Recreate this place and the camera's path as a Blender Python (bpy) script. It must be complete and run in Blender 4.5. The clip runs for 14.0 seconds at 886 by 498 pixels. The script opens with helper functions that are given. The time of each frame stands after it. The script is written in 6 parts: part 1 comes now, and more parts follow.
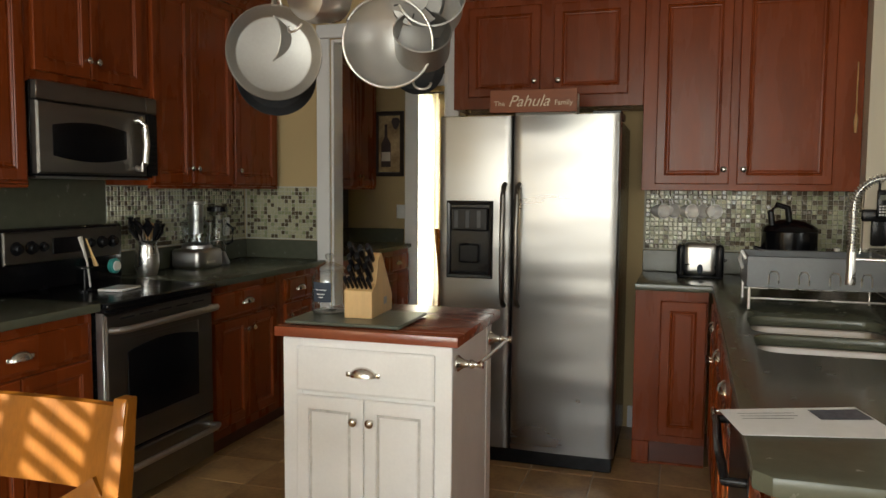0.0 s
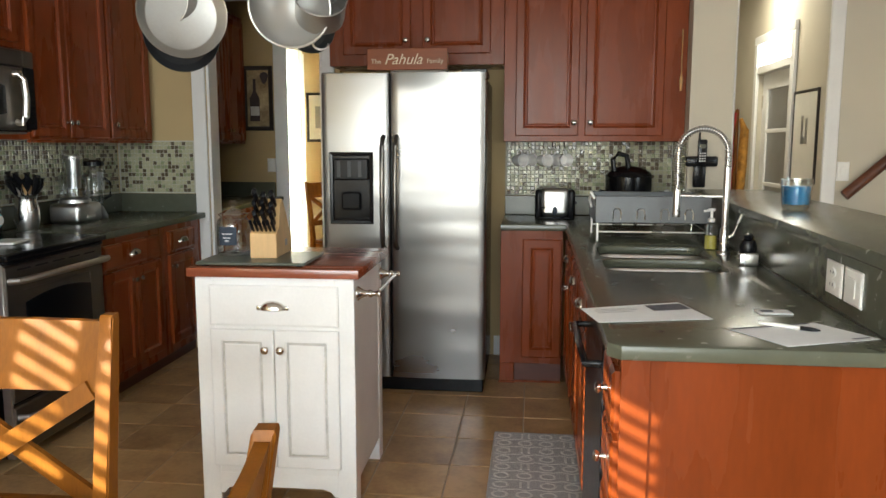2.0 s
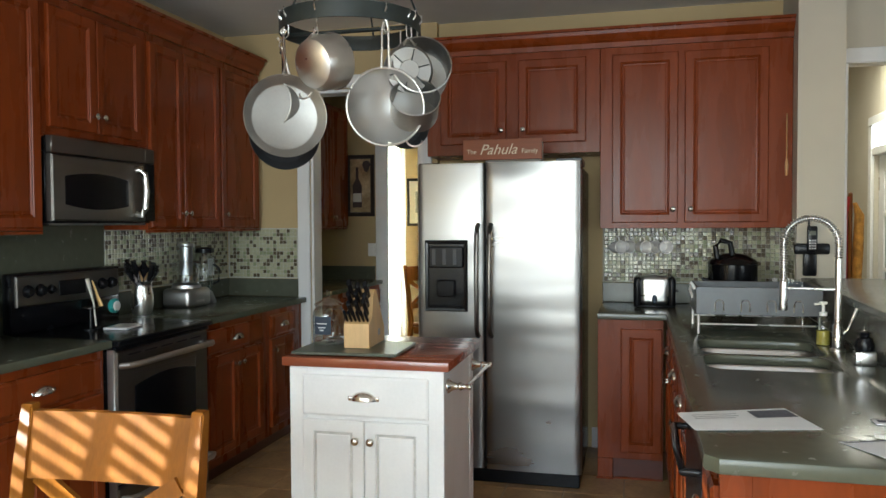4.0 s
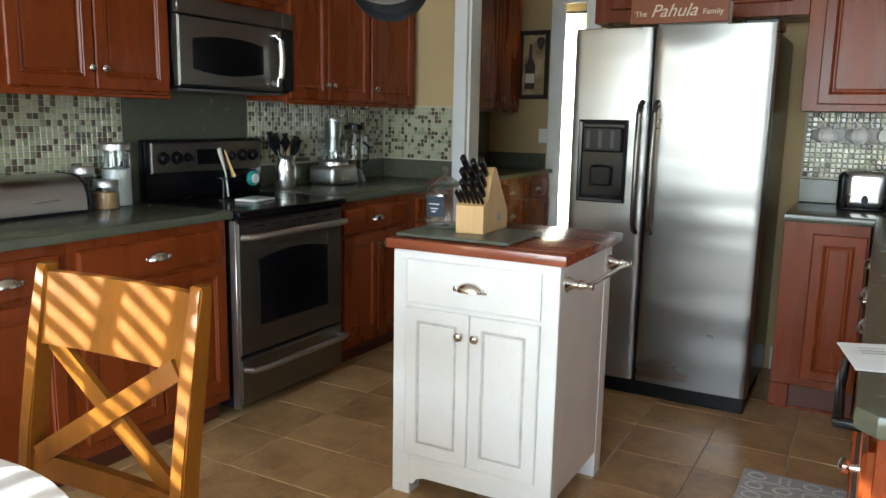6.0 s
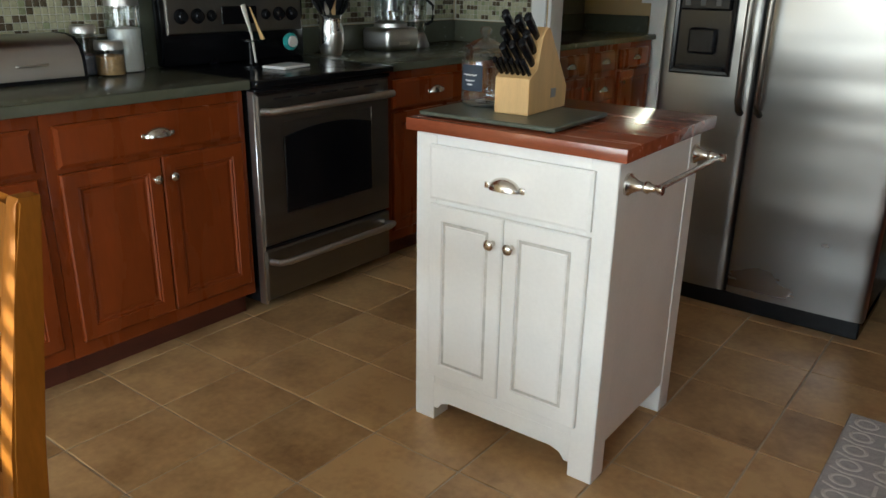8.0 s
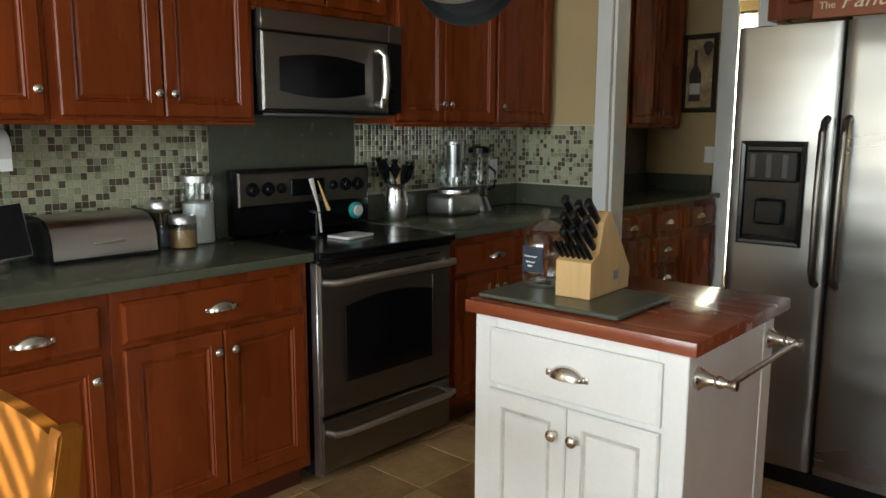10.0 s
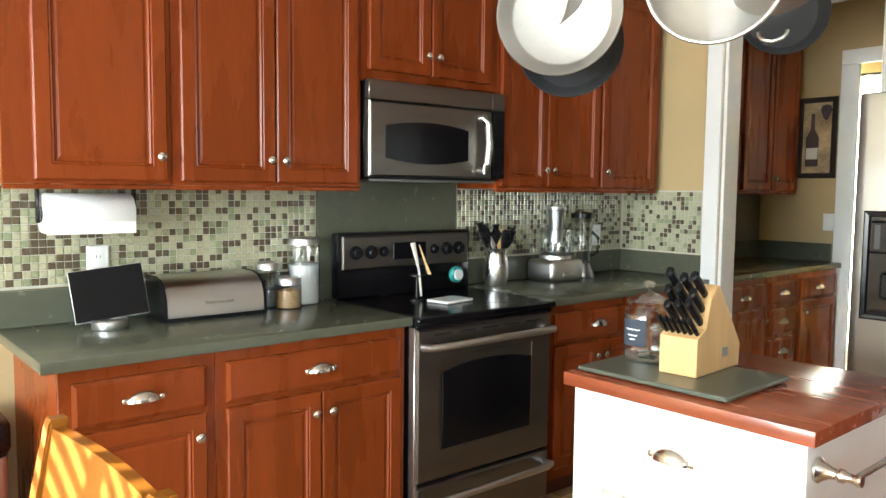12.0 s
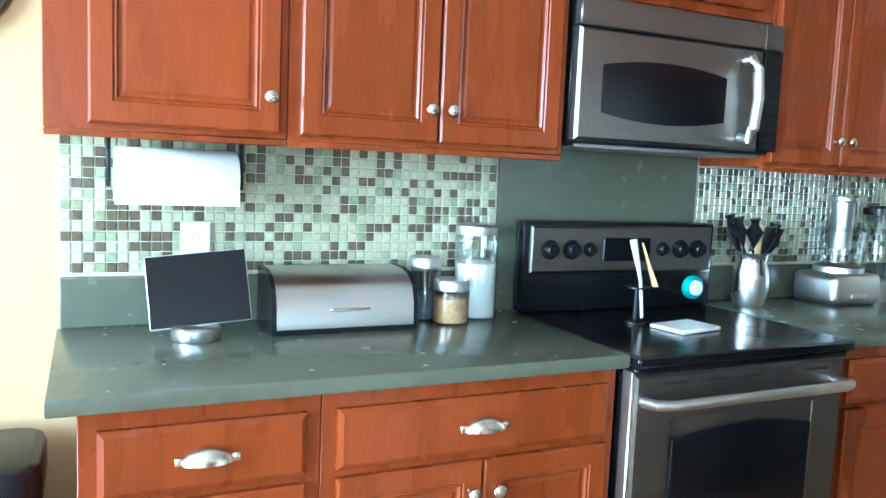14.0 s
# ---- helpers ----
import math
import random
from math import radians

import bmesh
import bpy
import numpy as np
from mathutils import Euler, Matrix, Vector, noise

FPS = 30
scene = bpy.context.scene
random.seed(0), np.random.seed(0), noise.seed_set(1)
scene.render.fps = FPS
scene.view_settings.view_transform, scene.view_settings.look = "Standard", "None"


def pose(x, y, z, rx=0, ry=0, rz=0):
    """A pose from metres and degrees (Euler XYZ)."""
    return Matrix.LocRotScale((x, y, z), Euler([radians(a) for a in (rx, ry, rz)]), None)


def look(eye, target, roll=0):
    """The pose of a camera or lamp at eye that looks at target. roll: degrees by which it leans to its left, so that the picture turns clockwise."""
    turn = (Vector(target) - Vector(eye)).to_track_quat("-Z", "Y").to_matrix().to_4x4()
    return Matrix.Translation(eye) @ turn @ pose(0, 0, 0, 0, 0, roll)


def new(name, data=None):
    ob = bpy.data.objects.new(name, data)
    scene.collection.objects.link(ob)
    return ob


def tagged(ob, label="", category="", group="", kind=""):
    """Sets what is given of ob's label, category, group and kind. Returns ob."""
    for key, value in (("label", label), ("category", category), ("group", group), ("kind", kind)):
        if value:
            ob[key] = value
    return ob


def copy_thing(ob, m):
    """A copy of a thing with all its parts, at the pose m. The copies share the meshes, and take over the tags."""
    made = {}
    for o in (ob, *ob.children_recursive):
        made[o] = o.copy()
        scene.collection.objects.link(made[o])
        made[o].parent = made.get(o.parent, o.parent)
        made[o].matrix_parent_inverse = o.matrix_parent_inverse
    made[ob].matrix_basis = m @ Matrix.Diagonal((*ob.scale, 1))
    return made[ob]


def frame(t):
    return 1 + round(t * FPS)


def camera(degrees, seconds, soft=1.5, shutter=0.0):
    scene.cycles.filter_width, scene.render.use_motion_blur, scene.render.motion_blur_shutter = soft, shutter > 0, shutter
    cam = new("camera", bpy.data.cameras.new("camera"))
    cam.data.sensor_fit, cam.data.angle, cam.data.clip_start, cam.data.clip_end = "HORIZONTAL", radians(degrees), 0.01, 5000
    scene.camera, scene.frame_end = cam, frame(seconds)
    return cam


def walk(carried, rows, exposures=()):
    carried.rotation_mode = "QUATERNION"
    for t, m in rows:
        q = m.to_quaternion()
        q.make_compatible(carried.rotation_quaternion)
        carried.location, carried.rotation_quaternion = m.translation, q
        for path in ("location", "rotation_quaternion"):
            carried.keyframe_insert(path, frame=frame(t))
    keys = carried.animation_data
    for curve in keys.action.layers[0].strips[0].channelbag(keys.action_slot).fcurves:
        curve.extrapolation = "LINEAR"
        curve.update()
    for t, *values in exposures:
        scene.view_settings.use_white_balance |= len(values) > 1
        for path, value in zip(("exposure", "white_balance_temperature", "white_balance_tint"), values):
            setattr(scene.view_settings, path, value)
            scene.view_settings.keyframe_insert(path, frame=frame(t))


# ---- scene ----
cam = camera(60.1, 14.0)
PATH = [
    (0, (0.38, 0.285, 1.421), (-0.219, 2.187, 1.266), 0.4),
    (0.5, (0.456, 0.157, 1.425), (-0.029, 2.085, 1.211), 0.9),
    (1, (0.443, 0.033, 1.411), (0.027, 1.971, 1.146), 1.2),
    (1.5, (0.347, -0.07, 1.413), (0.147, 1.897, 1.118), -0.5),
    (2, (0.323, -0.106, 1.401), (0.096, 1.863, 1.133), 0.0),
    (2.2, (0.321, -0.132, 1.412), (0.099, 1.838, 1.147), -0.3),
    (4.3, (0.38, -0.059, 1.451), (-0.225, 1.847, 1.398), 0.1),
    (4.5, (0.411, -0.024, 1.444), (-0.281, 1.851, 1.374), 0.3),
    (5, (0.492, 0.07, 1.417), (-0.322, 1.892, 1.291), 0.1),
    (5.5, (0.492, 0.179, 1.39), (-0.387, 1.957, 1.136), -0.2),
    (6, (0.492, 0.414, 1.358), (-0.468, 2.136, 1.021), 1.1),
    (6.5, (0.48, 0.617, 1.338), (-0.556, 2.253, 0.835), 1.1),
    (7, (0.507, 0.818, 1.321), (-0.676, 2.348, 0.811), 2.1),
    (7.2, (0.487, 0.861, 1.308), (-0.656, 2.393, 0.719), 1.8),
    (9.3, (0.385, 1.067, 1.313), (-0.793, 2.533, 0.633), -0.1),
    (9.5, (0.385, 1.065, 1.325), (-0.83, 2.543, 0.742), 0.3),
    (10, (0.372, 1.049, 1.407), (-0.954, 2.513, 1.097), 0.2),
    (10.5, (0.377, 1.034, 1.446), (-1.023, 2.453, 1.282), 0.8),
    (11, (0.376, 1.034, 1.442), (-1.086, 2.394, 1.332), 0.7),
    (11.5, (0.372, 1.043, 1.436), (-1.105, 2.386, 1.307), 1.0),
    (12, (0.367, 1.068, 1.428), (-1.158, 2.353, 1.272), 0.6),
    (12.5, (0.319, 1.141, 1.381), (-1.295, 2.3, 1.153), 0.6),
    (13, (0.084, 1.257, 1.427), (-1.512, 2.447, 1.238), 0.3),
    (13.5, (-0.157, 1.421, 1.384), (-1.832, 2.495, 1.185), 0.1),
    (14, (-0.418, 1.616, 1.372), (-2.22, 2.46, 1.172), 2.4),
]
walk(cam, [(t, look(eye, target, roll)) for t, eye, target, roll in PATH],
     exposures=[(0, 1.55, 6300, 6), (2, 2.05, 5800, 5), (4.4, 1.85, 5400, 2), (5.5, 2.25, 5300, 1), (6.5, 2.1, 5400, 1), (9.5, 1.7, 5600, 2), (10.2, 2.0, 5700, 2), (11, 2.8, 6200, 6), (12.5, 3.35, 5200, 0), (13, 3.4, 4800, -3), (14, 4.15, 4200, -8)])

# ---- light ----
SUN_DIR = Vector((0.60, 0.73, -0.31)).normalized()
world = bpy.data.worlds.new("world")
scene.world = world
world.use_nodes = True
wt = world.node_tree
sky = wt.nodes.new("ShaderNodeTexSky")
sky.sky_type = "NISHITA"
sky.sun_disc = False
sky.sun_elevation = math.asin(-SUN_DIR.z)
sky.sun_rotation = math.atan2(-SUN_DIR.x, -SUN_DIR.y)
wt.links.new(sky.outputs[0], wt.nodes["Background"].inputs[0])
wt.nodes["Background"].inputs[1].default_value = 0.15

sun_data = bpy.data.lights.new("sun", "SUN")
sun_data.energy, sun_data.angle, sun_data.color = 5.0, radians(0.26), (1.0, 0.93, 0.82)
sun_lamp = new("sun", sun_data)
sun_lamp.matrix_basis = look((0, -6, 4), Vector((0, -6, 4)) + SUN_DIR)


def sky_panel(x, y, z, w, h, toward, power, color=(0.9, 0.95, 1.0)):
    d = bpy.data.lights.new("window_daylight", "AREA")
    d.shape, d.size, d.size_y, d.energy, d.color = "RECTANGLE", w, h, power, color
    o = new("window_daylight", d)
    o.matrix_basis = look((x, y, z), Vector((x, y, z)) + Vector(toward))
    return o


# daylight in the openings: glass doors, east window, hall lamp, dining window, hall transom
sky_panel(-0.25, -2.61, 2.00, 3.2, 0.95, (0, 1, 0), 27, (1.0, 0.97, 0.93))
sky_panel(-0.25, -2.61, 0.95, 3.2, 0.8, (0, 1, 0), 20, (1.0, 0.95, 0.88))
sky_panel(4.97, -0.45, 1.45, 2.0, 1.7, (-1, 0, 0), 16, (1.0, 0.98, 0.95))
sky_panel(1.85, 5.95, 2.70, 0.24, 0.24, (0, 0, -1), 5, (1.0, 0.86, 0.62))
sky_panel(-2.75, 8.27, 1.3, 1.0, 2.0, (0, -1, 0), 26)
sky_panel(2.2, 6.09, 2.27, 0.7, 0.25, (-1, 0, 0), 10)

# ---- materials ----


def material(name, color, rough=0.5, metal=0.0, var=0.15, scale=6.0, bump=0.1, fine=80.0, stretch=(1, 1, 1), color2=None,
             coat=0.0, aniso=0.0, spread=0.0, spec=0.5, roughvar=0.1, relief=0.004, detail=4):
    m = bpy.data.materials.new(name)
    m.use_nodes = True
    nt = m.node_tree
    N, L = nt.nodes, nt.links
    b = N["Principled BSDF"]
    tc = N.new("ShaderNodeTexCoord")
    mp = N.new("ShaderNodeMapping")
    mp.inputs["Scale"].default_value = stretch
    L.new(tc.outputs["Object"], mp.inputs[0])
    info = N.new("ShaderNodeObjectInfo")
    off = N.new("ShaderNodeVectorMath")
    off.operation = "MULTIPLY_ADD"
    off.inputs[1].default_value = (1, 1, 1)
    sc = N.new("ShaderNodeMath")
    sc.operation = "MULTIPLY"
    sc.inputs[1].default_value = 37.0
    L.new(info.outputs["Random"], sc.inputs[0])
    L.new(mp.outputs[0], off.inputs[0])
    L.new(sc.outputs[0], off.inputs[2])
    n1 = N.new("ShaderNodeTexNoise")
    n1.inputs["Scale"].default_value, n1.inputs["Detail"].default_value = scale, 5
    n2 = N.new("ShaderNodeTexNoise")
    n2.inputs["Scale"].default_value, n2.inputs["Detail"].default_value = fine, detail
    L.new(off.outputs[0], n1.inputs[0])
    L.new(off.outputs[0], n2.inputs[0])
    mx = N.new("ShaderNodeMath")
    mx.operation = "MULTIPLY_ADD"
    mx.inputs[1].default_value = 0.4
    L.new(n2.outputs[0], mx.inputs[0])
    L.new(n1.outputs[0], mx.inputs[2])
    ad = N.new("ShaderNodeMath")
    ad.operation = "MULTIPLY_ADD"
    ad.inputs[1].default_value = spread
    L.new(info.outputs["Random"], ad.inputs[0])
    L.new(mx.outputs[0], ad.inputs[2])
    rp = N.new("ShaderNodeValToRGB")
    c1 = tuple(max(0.0, c * (1 - var)) for c in color)
    c2 = color2 or tuple(min(1.0, c * (1 + var)) for c in color)
    rp.color_ramp.elements[0].position, rp.color_ramp.elements[0].color = 0.45, (*c1, 1)
    rp.color_ramp.elements[1].position, rp.color_ramp.elements[1].color = 0.95 + spread, (*c2, 1)
    L.new(ad.outputs[0], rp.inputs[0])
    L.new(rp.outputs[0], b.inputs["Base Color"])
    mr = N.new("ShaderNodeMapRange")
    mr.inputs[3].default_value, mr.inputs[4].default_value = max(0.02, rough - roughvar * rough), min(1, rough + roughvar)
    L.new(n1.outputs[0], mr.inputs[0])
    L.new(mr.outputs[0], b.inputs["Roughness"])
    b.inputs["Metallic"].default_value = metal
    b.inputs["Coat Weight"].default_value = coat
    b.inputs["Coat Roughness"].default_value = 0.15
    b.inputs["Specular IOR Level"].default_value = spec
    if aniso:
        b.inputs["Anisotropic"].default_value = aniso
    if bump:
        bp = N.new("ShaderNodeBump")
        bp.inputs["Strength"].default_value, bp.inputs["Distance"].default_value = bump, relief
        L.new(n2.outputs[0], bp.inputs["Height"])
        L.new(bp.outputs[0], b.inputs["Normal"])
    return m


def glass_material(name, color=(1, 1, 1), rough=0.02):
    m = bpy.data.materials.new(name)
    m.use_nodes = True
    b = m.node_tree.nodes["Principled BSDF"]
    b.inputs["Base Color"].default_value = (*color, 1)
    b.inputs["Roughness"].default_value = rough
    b.inputs["Transmission Weight"].default_value = 1.0
    b.inputs["IOR"].default_value = 1.45
    return m


def thin_glass(name, tint=(0.90, 0.93, 0.93), amount=0.2):
    m = bpy.data.materials.new(name)
    m.use_nodes = True
    N, L = m.node_tree.nodes, m.node_tree.links
    tr = N.new("ShaderNodeBsdfTransparent")
    tr.inputs[0].default_value = (*tint, 1)
    gl = N.new("ShaderNodeBsdfGlossy")
    gl.inputs["Roughness"].default_value = 0.03
    mixer = N.new("ShaderNodeMixShader")
    lw = N.new("ShaderNodeLayerWeight")
    lw.inputs[0].default_value = 0.35
    ml = N.new("ShaderNodeMath")
    ml.operation = "MULTIPLY_ADD"
    ml.inputs[1].default_value, ml.inputs[2].default_value = 0.6, amount * 0.5
    L.new(lw.outputs["Facing"], ml.inputs[0])
    L.new(ml.outputs[0], mixer.inputs[0])
    L.new(tr.outputs[0], mixer.inputs[1])
    L.new(gl.outputs[0], mixer.inputs[2])
    L.new(mixer.outputs[0], N["Material Output"].inputs[0])
    return m


def glow_material(name, color, strength):
    m = bpy.data.materials.new(name)
    m.use_nodes = True
    b = m.node_tree.nodes["Principled BSDF"]
    b.inputs["Base Color"].default_value = (*color, 1)
    b.inputs["Emission Color"].default_value = (*color, 1)
    b.inputs["Emission Strength"].default_value = strength
    return m


M_CHERRY = material("cherry_wood", (0.175, 0.034, 0.0055), 0.22, var=0.22, scale=2.6, fine=26, stretch=(3.5, 3.5, 0.6), bump=0.03, coat=0.0, spread=0.12, roughvar=0.15, spec=0.21)
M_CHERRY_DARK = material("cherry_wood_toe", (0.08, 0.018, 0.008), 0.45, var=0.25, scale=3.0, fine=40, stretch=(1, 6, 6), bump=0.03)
M_COUNTER = material("green_solid_counter", (0.088, 0.092, 0.064), 0.2, var=0.08, scale=25, fine=400, bump=0.0, spec=0.52, roughvar=0.12)
M_STEEL = material("brushed_stainless", (0.50, 0.485, 0.465), 0.27, 1.0, var=0.06, scale=2, fine=160, stretch=(0.4, 0.4, 12), bump=0.03, aniso=0.6, roughvar=0.15)
M_FRIDGE = material("refrigerator_steel", (0.275, 0.267, 0.256), 0.23, 1.0, var=0.05, scale=2, fine=2.2, stretch=(0.5, 0.5, 2.2), bump=0.9, aniso=0.5, roughvar=0.2, relief=0.013, detail=0.8)
M_STEEL_H = material("brushed_stainless_dark", (0.19, 0.175, 0.155), 0.3, 1.0, var=0.08, scale=2, fine=160, stretch=(1, 1, 10), bump=0.03, aniso=0.5, roughvar=0.15)
M_POLISH = material("polished_steel", (0.72, 0.70, 0.67), 0.12, 1.0, var=0.05, scale=8, fine=90, bump=0.015, roughvar=0.4)
M_PAN = material("pan_steel", (0.36, 0.35, 0.33), 0.36, 1.0, var=0.08, scale=5, fine=120, bump=0.03, roughvar=0.3)
M_NICKEL = material("satin_nickel", (0.66, 0.62, 0.56), 0.2, 1.0, var=0.06, scale=20, fine=200, bump=0.02)
M_BLACKGLASS = material("black_glass", (0.004, 0.004, 0.005), 0.06, spec=0.35, var=0.1, scale=5, bump=0.0, roughvar=0.3)
M_BLACK = material("black_plastic", (0.008, 0.008, 0.009), 0.2, spec=0.22, var=0.2, scale=30, fine=300, bump=0.06)
M_BLACKIRON = material("dark_green_black_metal", (0.018, 0.024, 0.022), 0.45, var=0.2, scale=20, fine=200, bump=0.05)
M_NONSTICK = material("nonstick_black", (0.02, 0.021, 0.023), 0.4, var=0.2, scale=20, bump=0.04)
M_WHITEPAINT = material("white_cabinet_paint", (0.88, 0.87, 0.84), 0.38, var=0.05, scale=5, fine=90, bump=0.02)
# darker grey for the panel groove of the island doors
M_GROOVE = material("grey_groove_line", (0.58, 0.56, 0.52), 0.5, var=0.2, scale=20, bump=0.02)
M_BUTCHER = material("red_brown_butcher_block", (0.24, 0.06, 0.024), 0.22, var=0.3, scale=3, fine=50, stretch=(1, 9, 9), bump=0.02, coat=0.4, spread=0.3)
M_WALL = material("tan_wall_paint", (0.45, 0.335, 0.165), 0.75, var=0.05, scale=3, fine=220, bump=0.06)
M_WALL_CREAM = material("cream_wall_paint", (0.52, 0.475, 0.38), 0.75, var=0.04, scale=3, fine=220, bump=0.06)
M_TRIM = material("white_trim_paint", (0.72, 0.71, 0.69), 0.4, var=0.04, scale=6, fine=120, bump=0.02)
M_CEIL = material("ceiling_paint", (0.66, 0.64, 0.60), 0.85, var=0.04, scale=5, fine=160, bump=0.12)
M_FLOORTILE = material("tan_ceramic_floor_tile", (0.36, 0.19, 0.072), 0.3, var=0.38, scale=5.5, fine=45, bump=0.06, color2=(0.54, 0.34, 0.15), spread=0.25, spec=0.5)
M_GROUT = material("floor_grout", (0.42, 0.34, 0.24), 0.8, var=0.15, scale=20, bump=0.1)
M_WGROUT = material("mosaic_grout", (0.46, 0.445, 0.37), 0.8, var=0.08, scale=40, bump=0.08)
M_T1 = material("pale_glass_tile", (0.38, 0.365, 0.24), 0.12, var=0.12, scale=60, bump=0.02, spread=0.3)
M_T2 = material("olive_glass_tile", (0.24, 0.26, 0.15), 0.1, var=0.2, scale=60, bump=0.02, spread=0.3)
M_T3 = material("brown_glass_tile", (0.09, 0.07, 0.043), 0.1, var=0.3, scale=60, bump=0.02, spread=0.3)
M_WOODFLOOR = material("hall_wood_floor", (0.22, 0.10, 0.045), 0.35, var=0.3, scale=2, fine=30, stretch=(8, 1, 1), bump=0.03)
M_CHAIR = material("chestnut_chair_wood", (0.19, 0.066, 0.006), 0.3, spec=0.14, var=0.3, scale=3, fine=40, stretch=(5, 5, 1), bump=0.03, coat=0.0)
M_CHAIR_DARK = material("dark_chair_wood", (0.10, 0.032, 0.012), 0.3, var=0.3, scale=3, fine=40, stretch=(5, 5, 1), bump=0.03, coat=0.0)
M_BEECH = material("beech_wood", (0.62, 0.40, 0.17), 0.4, var=0.12, scale=4, fine=60, stretch=(8, 8, 1), bump=0.02)
M_PAPER = material("white_paper", (0.80, 0.80, 0.80), 0.85, var=0.03, scale=30, bump=0.03)
M_TOWEL = material("paper_towel", (0.80, 0.80, 0.79), 0.95, var=0.03, scale=30, fine=120, bump=0.35)
M_INK = material("grey_ink", (0.10, 0.10, 0.12), 0.8, var=0.3, scale=90, bump=0.0)
M_WHITEPLASTIC = material("white_plastic", (0.78, 0.77, 0.74), 0.35, var=0.03, scale=20, bump=0.01)
M_CERAMIC = material("white_ceramic", (0.78, 0.76, 0.73), 0.15, var=0.03, scale=20, bump=0.0)
M_RUG = material("grey_woven_rug", (0.44, 0.42, 0.40), 0.95, var=0.12, scale=60, fine=500, bump=0.5)
M_RUGW = material("cream_rug_pattern", (0.66, 0.63, 0.58), 0.95, var=0.08, scale=60, fine=500, bump=0.5)
M_SLATE = material("green_stone_board", (0.085, 0.095, 0.072), 0.3, var=0.15, scale=60, bump=0.04)
M_CHALK = material("chalk_label", (0.035, 0.045, 0.065), 0.8, var=0.15, scale=60, bump=0.03)
M_SIGN = material("redwood_sign", (0.24, 0.075, 0.03), 0.5, var=0.2, scale=3, fine=60, stretch=(1, 8, 8), bump=0.05)
M_SIGNTEXT = material("cream_letter_paint", (0.72, 0.62, 0.46), 0.6, var=0.05, scale=60, bump=0.0)
M_SPATULA = material("pale_spatula", (0.72, 0.68, 0.60), 0.4, var=0.06, scale=20, bump=0.02)
M_TEAL = material("teal_plastic", (0.05, 0.33, 0.31), 0.35, var=0.1, scale=30, bump=0.02)
M_BLUE = material("blue_candle_wax", (0.03, 0.30, 0.62), 0.4, var=0.08, scale=10, bump=0.03)
M_OATS = material("oats", (0.50, 0.31, 0.14), 0.9, var=0.35, scale=150, fine=500, bump=0.6)
M_SUGAR = material("white_sugar", (0.82, 0.81, 0.78), 0.9, var=0.05, scale=150, fine=500, bump=0.3)
M_SOAP = material("yellow_soap", (0.55, 0.45, 0.08), 0.2, var=0.1, scale=20, bump=0.0)
M_GREYMETAL = material("grey_appliance_metal", (0.34, 0.34, 0.34), 0.3, 0.9, var=0.08, scale=10, bump=0.02)
M_PICDARK = material("dark_frame", (0.02, 0.013, 0.010), 0.35, var=0.2, scale=20, bump=0.03)
M_ART = material("wine_print", (0.40, 0.26, 0.11), 0.6, var=0.45, scale=9, fine=60, bump=0.02, color2=(0.62, 0.48, 0.27))
M_ARTDARK = material("wine_bottle_print", (0.05, 0.03, 0.03), 0.5, var=0.3, scale=9, bump=0.0)
M_MAT = material("picture_mat", (0.66, 0.64, 0.57), 0.8, var=0.04, scale=9, bump=0.02)
M_FABRIC = material("plaid_cloth", (0.42, 0.20, 0.03), 0.9, var=0.5, scale=25, fine=200, bump=0.2)
M_REDCLOTH = material("red_cloth", (0.35, 0.02, 0.015), 0.9, var=0.3, scale=25, fine=200, bump=0.2)
M_TABLE = material("white_table_top", (0.80, 0.79, 0.77), 0.35, var=0.03, scale=6, bump=0.02)
M_GLASS = thin_glass("clear_glass")
M_RACK = material("grey_coated_metal", (0.13, 0.135, 0.14), 0.4, 0.3, var=0.1, scale=10, bump=0.03)
M_SCREEN = material("tablet_screen", (0.004, 0.004, 0.005), 0.12, var=0.1, scale=5, bump=0.0, spec=0.2)
M_SILVER = material("silver_aluminium", (0.62, 0.62, 0.62), 0.3, 1.0, var=0.04, scale=9, bump=0.01)
M_SKYGLOW = glow_material("bright_daylight_backdrop", (1.0, 0.99, 0.95), 3.4)
M_OUTSIDE = material("garden_lawn", (0.10, 0.12, 0.05), 0.9, var=0.4, scale=0.6, fine=8, bump=0.2)
M_STUCCO = material("pantry_mosaic_dark", (0.08, 0.065, 0.045), 0.3, var=0.4, scale=45, fine=200, bump=0.1)
M_GASKET = material("black_rubber", (0.01, 0.01, 0.01), 0.6, var=0.1, scale=30, bump=0.02)

# ---- geometry tools ----


def finish(bm, name, mats, smooth=None):
    me = bpy.data.meshes.new(name)
    bmesh.ops.recalc_face_normals(bm, faces=bm.faces)
    bm.to_mesh(me)
    bm.free()
    for m in (mats if isinstance(mats, (list, tuple)) else [mats]):
        me.materials.append(m)
    if smooth is not None:
        me.shade_smooth()
        me.set_sharp_from_angle(angle=radians(smooth))
    return me


